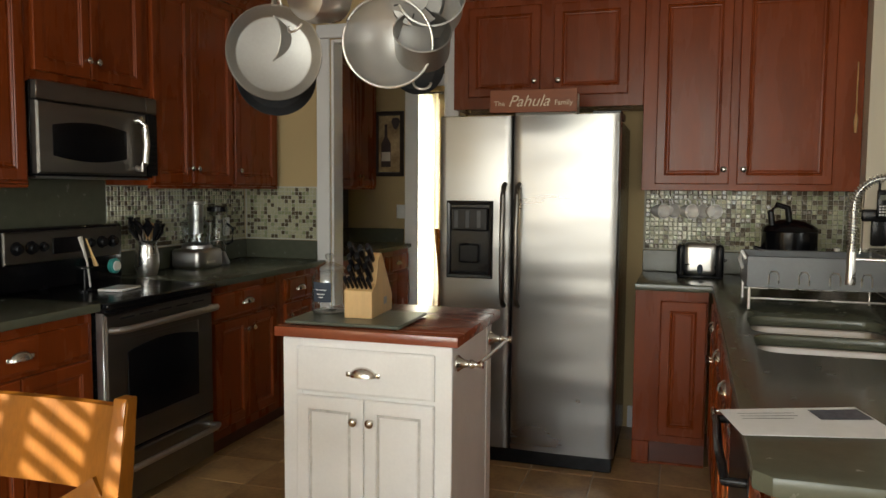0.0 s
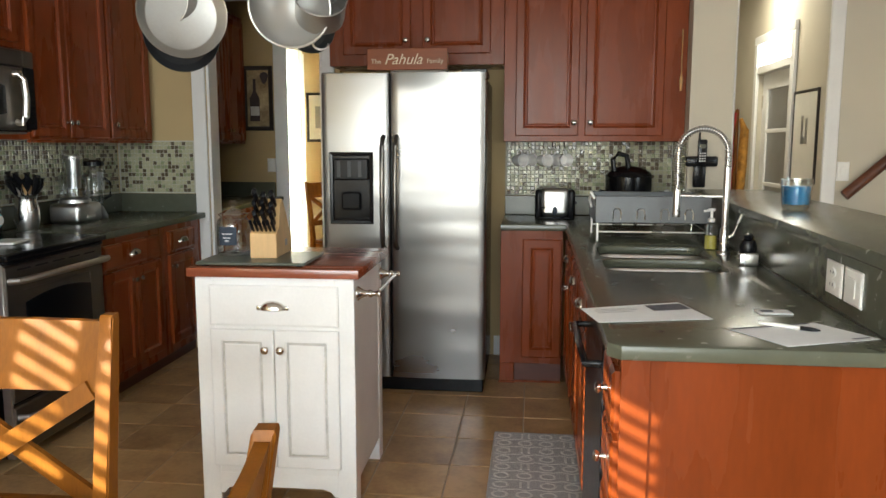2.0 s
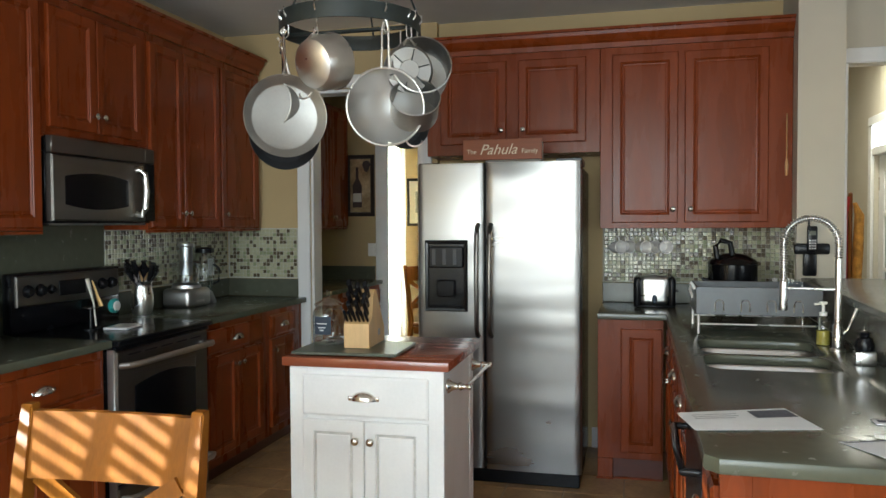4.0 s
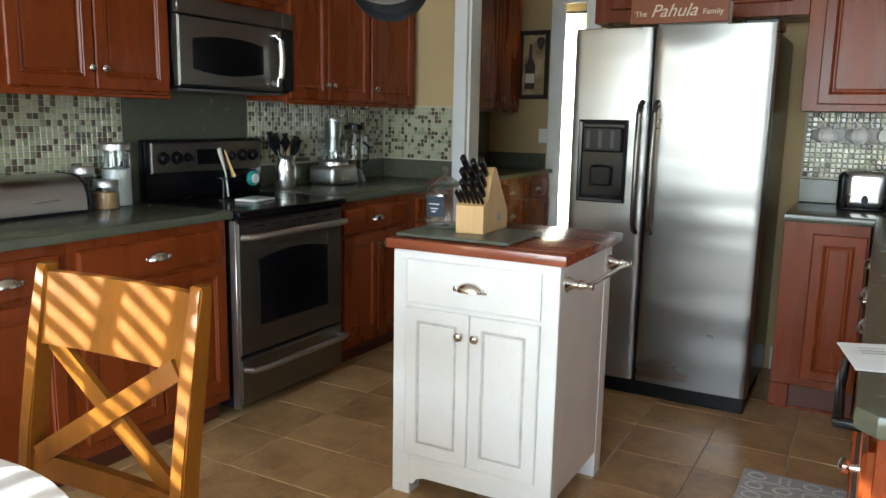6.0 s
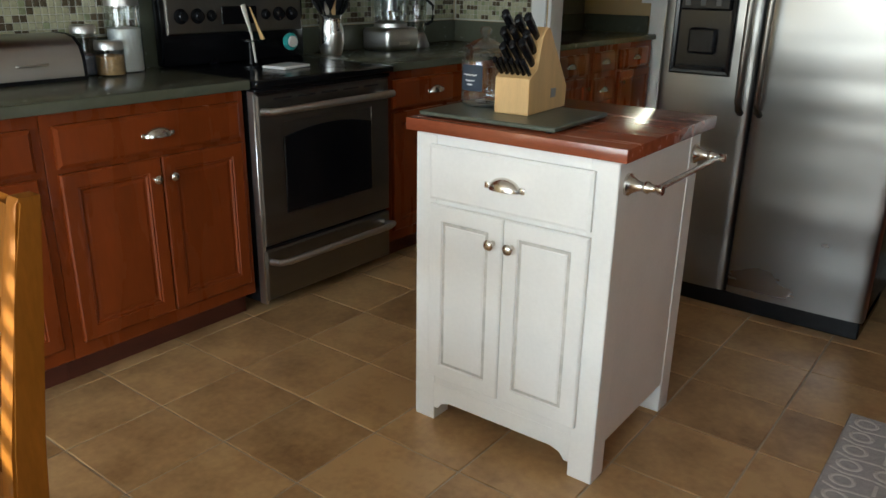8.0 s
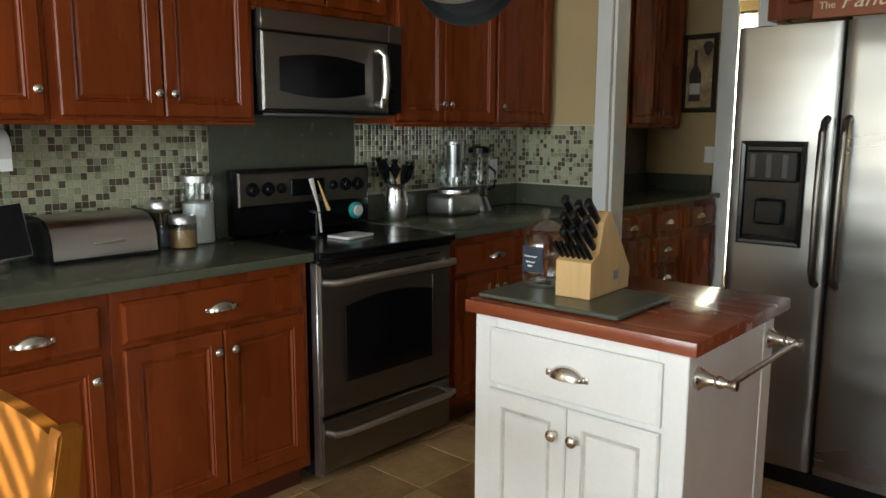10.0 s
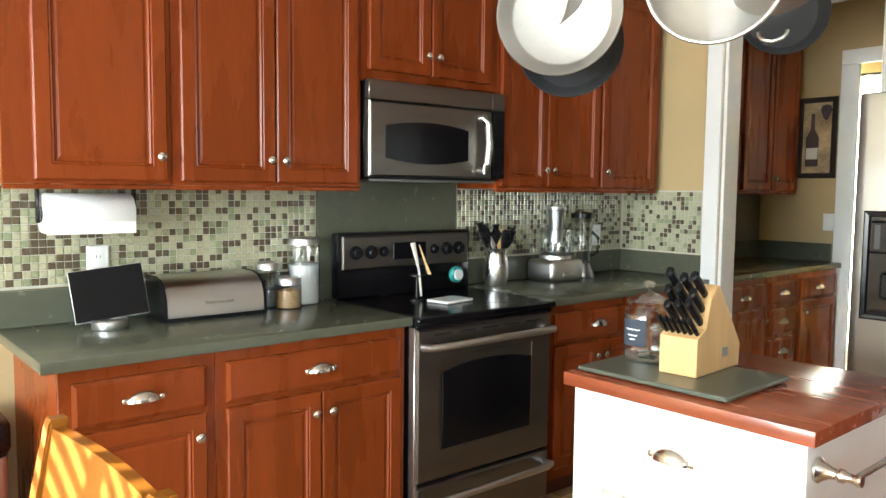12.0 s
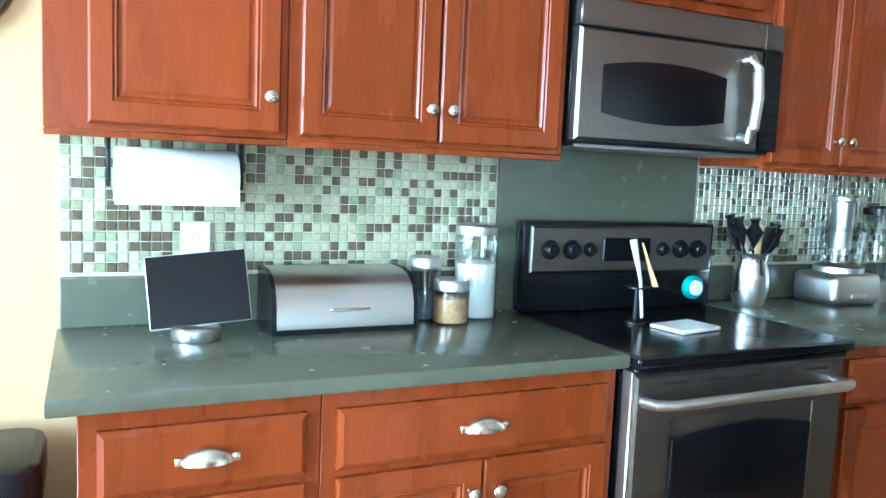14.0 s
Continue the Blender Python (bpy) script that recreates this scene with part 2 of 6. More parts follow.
def add_box(bm, x0, x1, y0, y1, z0, z1, bevel=0.0, mat=0, seg=1):
    r = bmesh.ops.create_cube(bm, size=1.0, matrix=Matrix.Translation(((x0 + x1) / 2, (y0 + y1) / 2, (z0 + z1) / 2)) @ Matrix.Diagonal((x1 - x0, y1 - y0, z1 - z0, 1)))
    faces = {f for v in r["verts"] for f in v.link_faces}
    for f in faces:
        f.material_index = mat
    if bevel:
        edges = list({e for v in r["verts"] for e in v.link_edges})
        out = bmesh.ops.bevel(bm, geom=edges, offset=bevel, segments=seg, affect="EDGES", profile=0.5)
        for f in out["faces"]:
            f.material_index = mat
    return r


def boxes(name, items, mats, bevel=0.0):
    bm = bmesh.new()
    for it in items:
        add_box(bm, *it[:6], bevel=bevel, mat=it[6] if len(it) > 6 else 0)
    return finish(bm, name, mats, 40 if bevel else None)


def box(name, x0, x1, y0, y1, z0, z1, mat, bevel=0.003, seg=1):
    bm = bmesh.new()
    add_box(bm, x0, x1, y0, y1, z0, z1, bevel, 0, seg)
    return finish(bm, name, mat, 40)


def lathe(name, prof, mats, n=32, smooth=40, slots=None):
    bm = bmesh.new()
    rings = []
    for r, z in prof:
        if r < 1e-6:
            rings.append([bm.verts.new((0, 0, z))])
        else:
            rings.append([bm.verts.new((r * math.cos(2 * math.pi * i / n), r * math.sin(2 * math.pi * i / n), z)) for i in range(n)])
    for k in range(len(rings) - 1):
        a, b = rings[k], rings[k + 1]
        for i in range(n):
            j = (i + 1) % n
            if len(a) == 1 and len(b) == 1:
                continue
            if len(a) == 1:
                f = bm.faces.new((a[0], b[i], b[j]))
            elif len(b) == 1:
                f = bm.faces.new((a[i], a[j], b[0]))
            else:
                f = bm.faces.new((a[i], a[j], b[j], b[i]))
            if slots:
                f.material_index = slots[k]
    return finish(bm, name, mats, smooth)


def add_sweep(bm, pts, r, n=8, mat=0, closed=False, flat=1.0):
    pts = [Vector(p) for p in pts]
    rings, up = [], Vector((0, 0, 1))
    for i, p in enumerate(pts):
        if closed:
            d = (pts[(i + 1) % len(pts)] - pts[i - 1]).normalized()
        else:
            d = (pts[min(i + 1, len(pts) - 1)] - pts[max(i - 1, 0)]).normalized()
        ref = up if abs(d.dot(up)) < 0.95 else Vector((1, 0, 0))
        s = d.cross(ref).normalized()
        u = s.cross(d).normalized()
        rr = r[i] if isinstance(r, (list, tuple)) else r
        rings.append([bm.verts.new(p + rr * (math.cos(2 * math.pi * k / n) * s + flat * math.sin(2 * math.pi * k / n) * u)) for k in range(n)])
    last = len(rings) if closed else len(rings) - 1
    for i in range(last):
        a, b = rings[i], rings[(i + 1) % len(rings)]
        for k in range(n):
            f = bm.faces.new((a[k], a[(k + 1) % n], b[(k + 1) % n], b[k]))
            f.material_index = mat
    if not closed:
        for cap in (rings[0], rings[-1]):
            f = bm.faces.new(cap)
            f.material_index = mat


def sweep(name, pts, r, mat, n=8, closed=False, flat=1.0):
    bm = bmesh.new()
    add_sweep(bm, pts, r, n, 0, closed, flat)
    return finish(bm, name, mat, 50)


def prism(name, outline, z0, z1, mat, bevel=0.0, holes=()):
    """A flat plate with the given outline in x and y, with holes."""
    bm = bmesh.new()
    edges = []
    for loop in (outline, *holes):
        vs = [bm.verts.new((x, y, z1)) for x, y in loop]
        edges += [bm.edges.new((vs[i], vs[(i + 1) % len(vs)])) for i in range(len(vs))]
    bmesh.ops.triangle_fill(bm, use_beauty=True, use_dissolve=False, edges=edges)
    r = bmesh.ops.extrude_face_region(bm, geom=list(bm.faces))
    bmesh.ops.translate(bm, vec=(0, 0, z0 - z1), verts=[v for v in r["geom"] if isinstance(v, bmesh.types.BMVert)])
    bmesh.ops.dissolve_limit(bm, angle_limit=0.01, verts=list(bm.verts), edges=list(bm.edges))
    if bevel:
        es = [e for e in bm.edges if len(e.link_faces) == 2 and e.calc_face_angle(0) > 0.5 and abs(e.verts[0].co.z - e.verts[1].co.z) < 1e-5]
        bmesh.ops.bevel(bm, geom=es, offset=bevel, segments=2, affect="EDGES", profile=0.5)
    return finish(bm, name, mat, 40)


def framed(name, w, h, rings, mats, slots=None):
    """A panel in x and z, centre at the origin, its face towards -y: nested rectangles of (inset, depth towards -y)."""
    bm = bmesh.new()
    loops = []
    for inset, d in rings:
        a, b = w / 2 - inset, h / 2 - inset
        loops.append([bm.verts.new((sx * a, -d, sz * b)) for sx, sz in ((-1, -1), (1, -1), (1, 1), (-1, 1))])
    for k in range(len(loops) - 1):
        for i in range(4):
            f = bm.faces.new((loops[k][i], loops[k][(i + 1) % 4], loops[k + 1][(i + 1) % 4], loops[k + 1][i]))
            if slots:
                f.material_index = slots[k]
    bm.faces.new(loops[0])
    bm.faces.new(loops[-1])
    return finish(bm, name, mats)


def part(name, me, parent, m=None, label=""):
    o = new(name, me)
    o.parent = parent
    o.matrix_basis = m or Matrix()
    if label:
        o["label"] = label
    return o


def thing(name, m, label, category, group="", kind=""):
    e = new(name)
    e.empty_display_size = 0.05
    e.matrix_basis = m
    return tagged(e, label, category, group, kind)


def structure(name, me, label="", category="wall"):
    return tagged(new(name, me), label, category, kind="structure")


T = Matrix.Translation
FACE_E = pose(0, 0, 0, 0, 0, 90)
FACE_W = pose(0, 0, 0, 0, 0, -90)

# ---- large structure ----
CEIL = 2.8
WX, NY, PY = -2.5, 4.95, 4.89   # west wall, wall behind the refrigerator, wall with the pantry doorway
structure("ground", boxes("ground", [(-60, 60, -80, -2.9, -0.35, -0.3)], M_OUTSIDE), "green lawn outside the glass doors", "ground")
structure("subfloor", boxes("subfloor", [(-2.62, 5.1, -2.75, 5.09, -0.2, -0.006)], M_GROUT), "pale tan floor grout under the tiles", "floor")
structure("floor_pantry", boxes("floor_pantry", [(-3.6, 0.6, 5.09, 8.5, -0.2, -0.004), (0.6, 5.1, 5.09, 8.3, -0.2, -0.004)], M_WOODFLOOR), "brown wooden floor of the back rooms", "floor")
structure("ceiling", boxes("ceiling", [(-3.7, 5.2, -2.75, 8.5, CEIL, CEIL + 0.1)], M_CEIL), "plain off-white painted ceiling", "ceiling")
structure("wall_west", boxes("wall_west", [(WX - 0.12, WX, -2.75, -2.31, -0.1, CEIL), (WX - 0.12, WX, -2.31, -1.02, -0.1, 1.14), (WX - 0.12, WX, -1.02, -0.42, -0.1, 1.60), (WX - 0.12, WX, -2.31, -0.42, 2.48, CEIL), (WX - 0.12, WX, -0.42, 6.72, -0.1, CEIL)], M_WALL), "tan painted kitchen wall with a window by the table", "wall")
structure("wall_pantry", boxes("wall_pantry", [
    (WX, -1.845, PY, PY + 0.14, -0.1, CEIL), (-1.845, -1.05, PY, PY + 0.14, 2.39, CEIL), (-1.05, -0.93, PY, PY + 0.14, -0.1, CEIL)], M_WALL),
    "tan painted wall with a doorway to the pantry", "wall")
structure("wall_north", boxes("wall_north", [(-0.93, 1.22, NY, NY + 0.14, -0.1, CEIL)], M_WALL), "tan painted wall behind the refrigerator", "wall")
structure("wall_column", boxes("wall_column", [(1.221, 1.46, 4.5, NY + 0.14, -0.1, CEIL)], M_WALL_CREAM), "cream painted wall end beside the counter", "wall")
structure("wall_living", boxes("wall_living", [
    (1.46, 1.58, 4.98, 5.09, -0.1, CEIL), (1.58, 2.14, 4.98, 5.09, 2.40, CEIL), (2.14, 5.1, 4.98, 5.09, -0.1, CEIL)], M_WALL_CREAM),
    "cream painted wall with an opening to the hall", "wall")
structure("wall_hall", boxes("wall_hall", [
    (2.15, 2.25, 5.09, 5.68, -0.1, CEIL), (2.15, 2.25, 6.5, 8.2, -0.1, CEIL), (2.15, 2.25, 5.68, 6.5, 2.2, CEIL),
    (0.9, 2.15, 7.6, 7.7, -0.1, CEIL), (0.9, 1.0, 5.09, 7.6, -0.1, CEIL)], M_WALL_CREAM), "cream painted hall walls", "wall")
structure("wall_east", boxes("wall_east", [(5.0, 5.1, -2.75, -1.5, -0.1, CEIL), (5.0, 5.1, -1.5, 0.6, -0.1, 0.55), (5.0, 5.1, -1.5, 0.6, 2.35, CEIL), (5.0, 5.1, 0.6, 5.09, -0.1, CEIL)], M_WALL_CREAM), "cream painted far living room wall", "wall")
structure("wall_south", boxes("wall_south", [
    (-2.5, -1.95, -2.75, -2.6, -0.1, CEIL), (1.45, 5.0, -2.75, -2.6, -0.1, CEIL), (-1.95, 1.45, -2.75, -2.6, 2.72, CEIL)], M_WALL),
    "tan painted wall round the glass doors", "wall")
structure("wall_wine", boxes("wall_wine", [(WX, -1.95, 6.6, 6.72, -0.1, CEIL), (-1.95, -0.9, 6.6, 6.72, 2.32, CEIL)], M_WALL), "tan painted pantry end wall", "wall")
structure("wall_dining", boxes("wall_dining", [
    (-0.95, -0.83, 5.09, 6.6, -0.1, CEIL), (-1.02, -0.9, 6.72, 8.4, -0.1, CEIL), (-3.6, -3.5, 6.72, 8.4, -0.1, CEIL), (-3.5, -2.62, 6.6, 6.72, -0.1, CEIL),
    (-2.19, -1.02, 8.3, 8.4, -0.1, CEIL), (-3.5, -3.3, 8.3, 8.4, -0.1, CEIL), (-3.3, -2.19, 8.3, 8.4, 2.4, CEIL), (-3.3, -2.19, 8.3, 8.4, -0.1, 0.1)], M_WALL), "yellow tan dining room walls", "wall")
structure("backdrop", boxes("backdrop", [(-3.6, -1.9, 8.7, 8.75, 0, 2.8)], M_SKYGLOW), "bright daylight outside the dining window", "backdrop")


def trim(name, items, label="white painted door casing"):
    return structure(name, boxes(name, items, M_TRIM, 0.004), label, "trim")


trim("trim_pantry_door", [
    (-1.940, -1.848, PY - 0.02, PY - 0.001, 0, 2.39), (-1.048, -0.965, PY - 0.02, PY - 0.001, 0, 2.39), (-1.940, -0.965, PY - 0.022, PY - 0.001, 2.392, 2.48),
    (-1.846, -1.825, PY, PY + 0.139, 0, 2.386), (-1.068, -1.047, PY, PY + 0.139, 0, 2.386), (-1.823, -1.07, PY, PY + 0.139, 2.364, 2.388),
    (-1.940, -1.848, PY + 0.141, PY + 0.16, 0, 2.39)])
trim("trim_dining_door", [
    (-1.955, -1.835, 6.575, 6.599, 0, 2.30), (-1.955, -0.96, 6.573, 6.599, 2.302, 2.40), (-1.948, -1.92, 6.601, 6.74, 0, 2.30)])
trim("trim_hall_opening", [
    (1.502, 1.585, 4.955, 4.979, 0, 2.40), (2.13, 2.215, 4.955, 4.979, 0, 2.40), (1.502, 2.215, 4.953, 4.979, 2.402, 2.49)])
trim("trim_hall_door", [
    (2.125, 2.149, 5.60, 5.678, 0, 2.2), (2.125, 2.149, 6.502, 6.58, 0, 2.2), (2.123, 2.149, 5.60, 6.58, 2.203, 2.27), (2.13, 2.24, 5.682, 6.498, 1.97, 2.03)])
structure("baseboard", boxes("baseboard", [
    (WX + 0.001, WX + 0.016, -2.6, 1.57, 0, 0.11), (0.085, 0.147, NY - 0.016, NY - 0.001, 0, 0.13), (2.22, 5.0, 4.962, 4.979, 0, 0.13),
    (-2.5, -1.98, -2.599, -2.584, 0, 0.11), (1.48, 5.0, -2.599, -2.584, 0, 0.11)], M_TRIM, 0.003), "white painted baseboard", "trim")

# glass doors behind the walker, and the dining window
door_frame = []
for x in (-1.95, 1.38):
    door_frame.append((x, x + 0.07, -2.72, -2.63, 0, 2.72))
door_frame += [(-1.95, 1.45, -2.72, -2.63, 2.66, 2.719), (-1.95, 1.45, -2.72, -2.63, 0.0, 0.12)]
structure("door_patio", boxes("door_patio", door_frame, M_TRIM, 0.004), "white framed glass patio doors", "door")
# unseen wall, added only to block the low sun from the patio doors
structure("wall_wing", boxes("wall_wing", [(-2.6, -2.48, -9.5, -2.76, -0.3, 5.6)], M_WALL_CREAM), "plain unseen wall added to keep the sun off the patio doors", "wall")
structure("window_dining", boxes("window_dining", [
    (-3.3, -3.24, 8.3, 8.38, 0.1, 2.4), (-2.25, -2.19, 8.3, 8.38, 0.1, 2.4), (-3.24, -2.25, 8.31, 8.37, 1.2, 1.26)], M_TRIM, 0.004), "white framed dining room window", "window")

structure("window_east", boxes("window_east", [(5.02, 5.09, -1.5, -1.44, 0.55, 2.35), (5.02, 5.09, 0.54, 0.6, 0.55, 2.35), (5.02, 5.09, -0.48, -0.42, 0.55, 2.35), (5.02, 5.09, -1.44, -0.48, 1.42, 1.47), (5.02, 5.09, -0.42, 0.54, 1.42, 1.47)], M_TRIM, 0.004), "white framed east living room window", "window")
structure("window_nook", boxes("window_nook", [
    (WX - 0.11, WX - 0.05, -2.31, -2.27, 1.14, 2.48), (WX - 0.11, WX - 0.05, -0.46, -0.42, 1.60, 2.48), (WX - 0.10, WX - 0.06, -0.80, -0.77, 1.64, 2.44),
    (WX - 0.11, WX - 0.05, -1.05, -1.02, 1.18, 2.44), (WX - 0.11, WX - 0.05, -2.27, -1.02, 1.14, 1.18), (WX - 0.11, WX - 0.05, -1.02, -0.46, 1.60, 1.64), (WX - 0.11, WX - 0.05, -2.27, -0.46, 2.44, 2.48)], M_TRIM, 0.003), "white framed window beside the breakfast table", "window")

# a slatted blind, drawn part of the way down, in the window by the table
blind = thing("window_blind", T((WX - 0.022, 0, 0)), "white slatted blind with level slats, partly raised", "blind")
slat_me = box("slat", -0.023, 0.023, -2.29, -0.44, -0.0012, 0.0012, M_WHITEPAINT, 0.0005)
for k in range(17):
    part("slat", slat_me, blind, T((0, 0, 1.640 + 0.048 * k)))
part("head_rail", box("head_rail", -0.022, 0.022, -2.29, -0.44, 2.43, 2.47, M_WHITEPAINT, 0.003), blind)
cord_me = sweep("ladder_cord", [(0.024, 0, 1.635), (0.024, 0, 2.44)], 0.0015, M_WHITEPAINT, 5)
for y in (-2.15, -1.40, -0.65):
    part("ladder_cord", cord_me, blind, T((0, y, 0)))

# ---- kitchen cabinets ----
DOOR_RINGS = [(0, 0), (0, 0.015), (0.005, 0.020), (0.047, 0.020), (0.050, 0.0155), (0.055, 0.0175), (0.060, 0.011), (0.066, 0.0105), (0.074, 0.013)]
DRAWER_RINGS = [(0, 0), (0, 0.013), (0.012, 0.020)]


def make_knob():
    return lathe("knob", [(0.0, 0.0), (0.008, 0.0), (0.006, 0.008), (0.006, 0.014), (0.014, 0.019), (0.0155, 0.025), (0.011, 0.030), (0, 0.032)], M_NICKEL, 18)


def make_pull():
    """A cup pull: a quarter bowl, open below, with a flange."""
    bm = bmesh.new()
    rows, cols = 8, 16
    grid = []
    for i in range(rows + 1):
        a = math.pi / 2 * i / rows
        row = []
        for j in range(cols + 1):
            b = math.pi * j / cols
            row.append(bm.verts.new((-0.050 * math.cos(b) * max(0.002, math.sin(a)), -0.001 - 0.026 * math.cos(a), -0.012 + 0.034 * math.sin(b) * max(0.002, math.sin(a)))))
        grid.append(row)
    for i in range(rows):
        for j in range(cols):
            bm.faces.new((grid[i][j], grid[i][j + 1], grid[i + 1][j + 1], grid[i + 1][j]))
    bmesh.ops.remove_doubles(bm, verts=bm.verts, dist=0.0002)
    bmesh.ops.solidify(bm, geom=list(bm.faces), thickness=0.002)
    add_box(bm, -0.062, -0.046, -0.004, 0.0, -0.014, 0.003, 0.0015)
    add_box(bm, 0.046, 0.062, -0.004, 0.0, -0.014, 0.003, 0.0015)
    return finish(bm, "pull", M_NICKEL, 50)


KNOB_ME, PULL_ME = make_knob(), make_pull()
KNOB_OUT = pose(0, 0, 0, 90, 0, 0)


def put_door(cab, x0, x1, z0, z1, y, knob=None, mat=None, rings=DOOR_RINGS):
    me = framed("door", x1 - x0, z1 - z0, rings, mat or M_CHERRY)
    d = part("door", me, cab, T(((x0 + x1) / 2, y, (z0 + z1) / 2)))
    if knob:
        kx, kz = knob
        part("knob", KNOB_ME, d, T((kx - (x0 + x1) / 2, -0.02, kz - (z0 + z1) / 2)) @ KNOB_OUT, "shiny nickel knob")
    return d


def put_drawer(cab, x0, x1, z0, z1, y, pull=True, mat=None, knob=False):
    me = framed("drawer", x1 - x0, z1 - z0, DRAWER_RINGS, mat or M_CHERRY)
    d = part("drawer", me, cab, T(((x0 + x1) / 2, y, (z0 + z1) / 2)))
    if pull:
        part("pull", PULL_ME, d, T((0, -0.02, 0.0)), "nickel cup pull")
    if knob:
        part("knob", KNOB_ME, d, T((0, -0.02, 0)) @ KNOB_OUT, "shiny nickel knob")
    return d


def carcass(cab, w, depth, z0, z1, toe=True, y=0.0):
    items = [(0, w, y, y + depth, z0, z1)]
    part("body", boxes("body", items, M_CHERRY, 0.002), cab)
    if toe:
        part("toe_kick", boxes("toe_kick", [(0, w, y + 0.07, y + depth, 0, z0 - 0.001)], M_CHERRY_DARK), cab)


def base_unit(m, w, drawers, doors, depth=0.565, label="cherry-stained wooden base cabinet under green counter", z_dr=(0.74, 0.872), z_do=(0.155, 0.722)):
    cab = thing("base_cabinet", m, label, "cabinet", "base cabinets")
    carcass(cab, w, depth, 0.10, 0.912)
    for x0, x1 in drawers:
        put_drawer(cab, x0, x1, z_dr[0], z_dr[1], 0)
    for x0, x1, side in doors:
        kx = x1 - 0.03 if side == "r" else x0 + 0.03
        put_door(cab, x0, x1, z_do[0], z_do[1], 0, (kx, z_do[1] - 0.07))
    return cab


def west(y, x=-1.92):
    return T((x, y, 0)) @ FACE_E


base_unit(west(1.598), 0.458, [(0.033, 0.426)], [(0.033, 0.424, "r")])
base_unit(west(2.057), 0.752, [(0.032, 0.722)], [(0.032, 0.378, "r"), (0.382, 0.724, "l")])
base_unit(west(3.605), 0.74, [(0.04, 0.66)], [(0.04, 0.348, "r"), (0.352, 0.66, "l")])
base_unit(west(4.347), 0.535, [(0.035, 0.40)], [(0.035, 0.40, "l")])


def upper_unit(m, w, doors, z0=1.432, z1=2.50, depth=0.28, zd=(1.445, 2.455), label="cherry-stained wooden wall cabinet with raised panel doors"):
    cab = thing("wall_cabinet", m, label, "cabinet", "wall cabinets")
    carcass(cab, w, depth, z0, z1, toe=False)
    part("light_rail", boxes("light_rail", [(0, w, 0.0, 0.018, z0 - 0.016, z0 - 0.001)], M_CHERRY, 0.002), cab)
    for x0, x1, side in doors:
        kx = {"r": x1 - 0.026, "l": x0 + 0.026}[side]
        put_door(cab, x0, x1, zd[0], zd[1], 0, (kx, zd[0] + 0.08))
    return cab


def west_up(y):
    return T((-2.22, y, 0)) @ FACE_E


upper_unit(west_up(1.535), 0.508, [(0.085, 0.489, "r")])
upper_unit(west_up(2.044), 0.765, [(0.028, 0.380, "r"), (0.386, 0.742, "l")])
upper_unit(west_up(2.810), 0.760, [(0.03, 0.347, "r"), (0.353, 0.70, "l")], z0=1.875, zd=(1.905, 2.455), label="short cherry-stained wall cabinet over the microwave")
upper_unit(west_up(3.571), 0.741, [(0.012, 0.328, "r"), (0.332, 0.728, "l")])
upper_unit(west_up(4.313), 0.535, [(0.010, 0.485, "l")])


def crown(name, path, label):
    """Crown moulding along a line of (x, y), standing out to the right hand of the way walked."""
    prof = [(0, 2.501), (0.012, 2.501), (0.014, 2.53), (0.03, 2.545), (0.05, 2.575), (0.055, 2.595), (0.07, 2.597), (0.07, 2.612), (0.0, 2.612)]
    bm = bmesh.new()
    rows = []
    pts = [Vector((*p, 0)) for p in path]
    for i, p in enumerate(pts):
        ds = []
        if i:
            ds.append((pts[i] - pts[i - 1]).normalized())
        if i < len(pts) - 1:
            ds.append((pts[i + 1] - pts[i]).normalized())
        ns = [Vector((d.y, -d.x, 0)) for d in ds]
        n = sum(ns, Vector()).normalized()
        n /= max(0.3, n.dot(ns[0]))
        rows.append([bm.verts.new(p + n * o + Vector((0, 0, zz))) for o, zz in prof])
    for a, b in zip(rows, rows[1:]):
        for k in range(len(prof)):
            k2 = (k + 1) % len(prof)
            bm.faces.new((a[k], a[k2], b[k2], b[k]))
    bm.faces.new(rows[0])
    bm.faces.new(rows[-1])
    return structure(name, finish(bm, name, M_CHERRY), label, "trim")


crown("trim_crown_west", [(-2.49, 1.535), (-2.22, 1.535), (-2.22, 4.85)], "cherry-stained crown moulding over the wall cabinets")
crown("trim_crown_north", [(-0.925, 4.88), (-0.925, 4.62), (1.219, 4.62)], "cherry-stained crown moulding over the wall cabinets")

# cabinets on the north wall
fcab = thing("wall_cabinet", T((-0.925, 4.62, 0)), "cherry-stained cabinet over the refrigerator", "cabinet", "wall cabinets")
carcass(fcab, 1.073, 0.325, 1.885, 2.50, toe=False)
put_door(fcab, 0.09, 0.508, 1.95, 2.455, 0, (0.478, 2.03))
put_door(fcab, 0.582, 0.992, 1.95, 2.455, 0, (0.612, 2.03))
ncab = thing("wall_cabinet", T((0.150, 4.62, 0)), "cherry-stained wall cabinet with two raised panel doors", "cabinet", "wall cabinets")
carcass(ncab, 1.069, 0.325, 1.425, 2.50, toe=False)
put_door(ncab, 0.070, 0.446, 1.458, 2.455, 0, (0.418, 1.536))
put_door(ncab, 0.484, 0.940, 1.458, 2.455, 0, (0.516, 1.536))
nb = thing("base_cabinet", T((0.150, 4.335, 0)), "cherry-stained base cabinet beside the refrigerator", "cabinet", "base cabinets")
part("body", boxes("body", [(0, 0.36, 0, 0.61, 0.12, 0.912), (0, 0.085, -0.001, 0.61, 0, 0.119)], M_CHERRY, 0.002), nb)
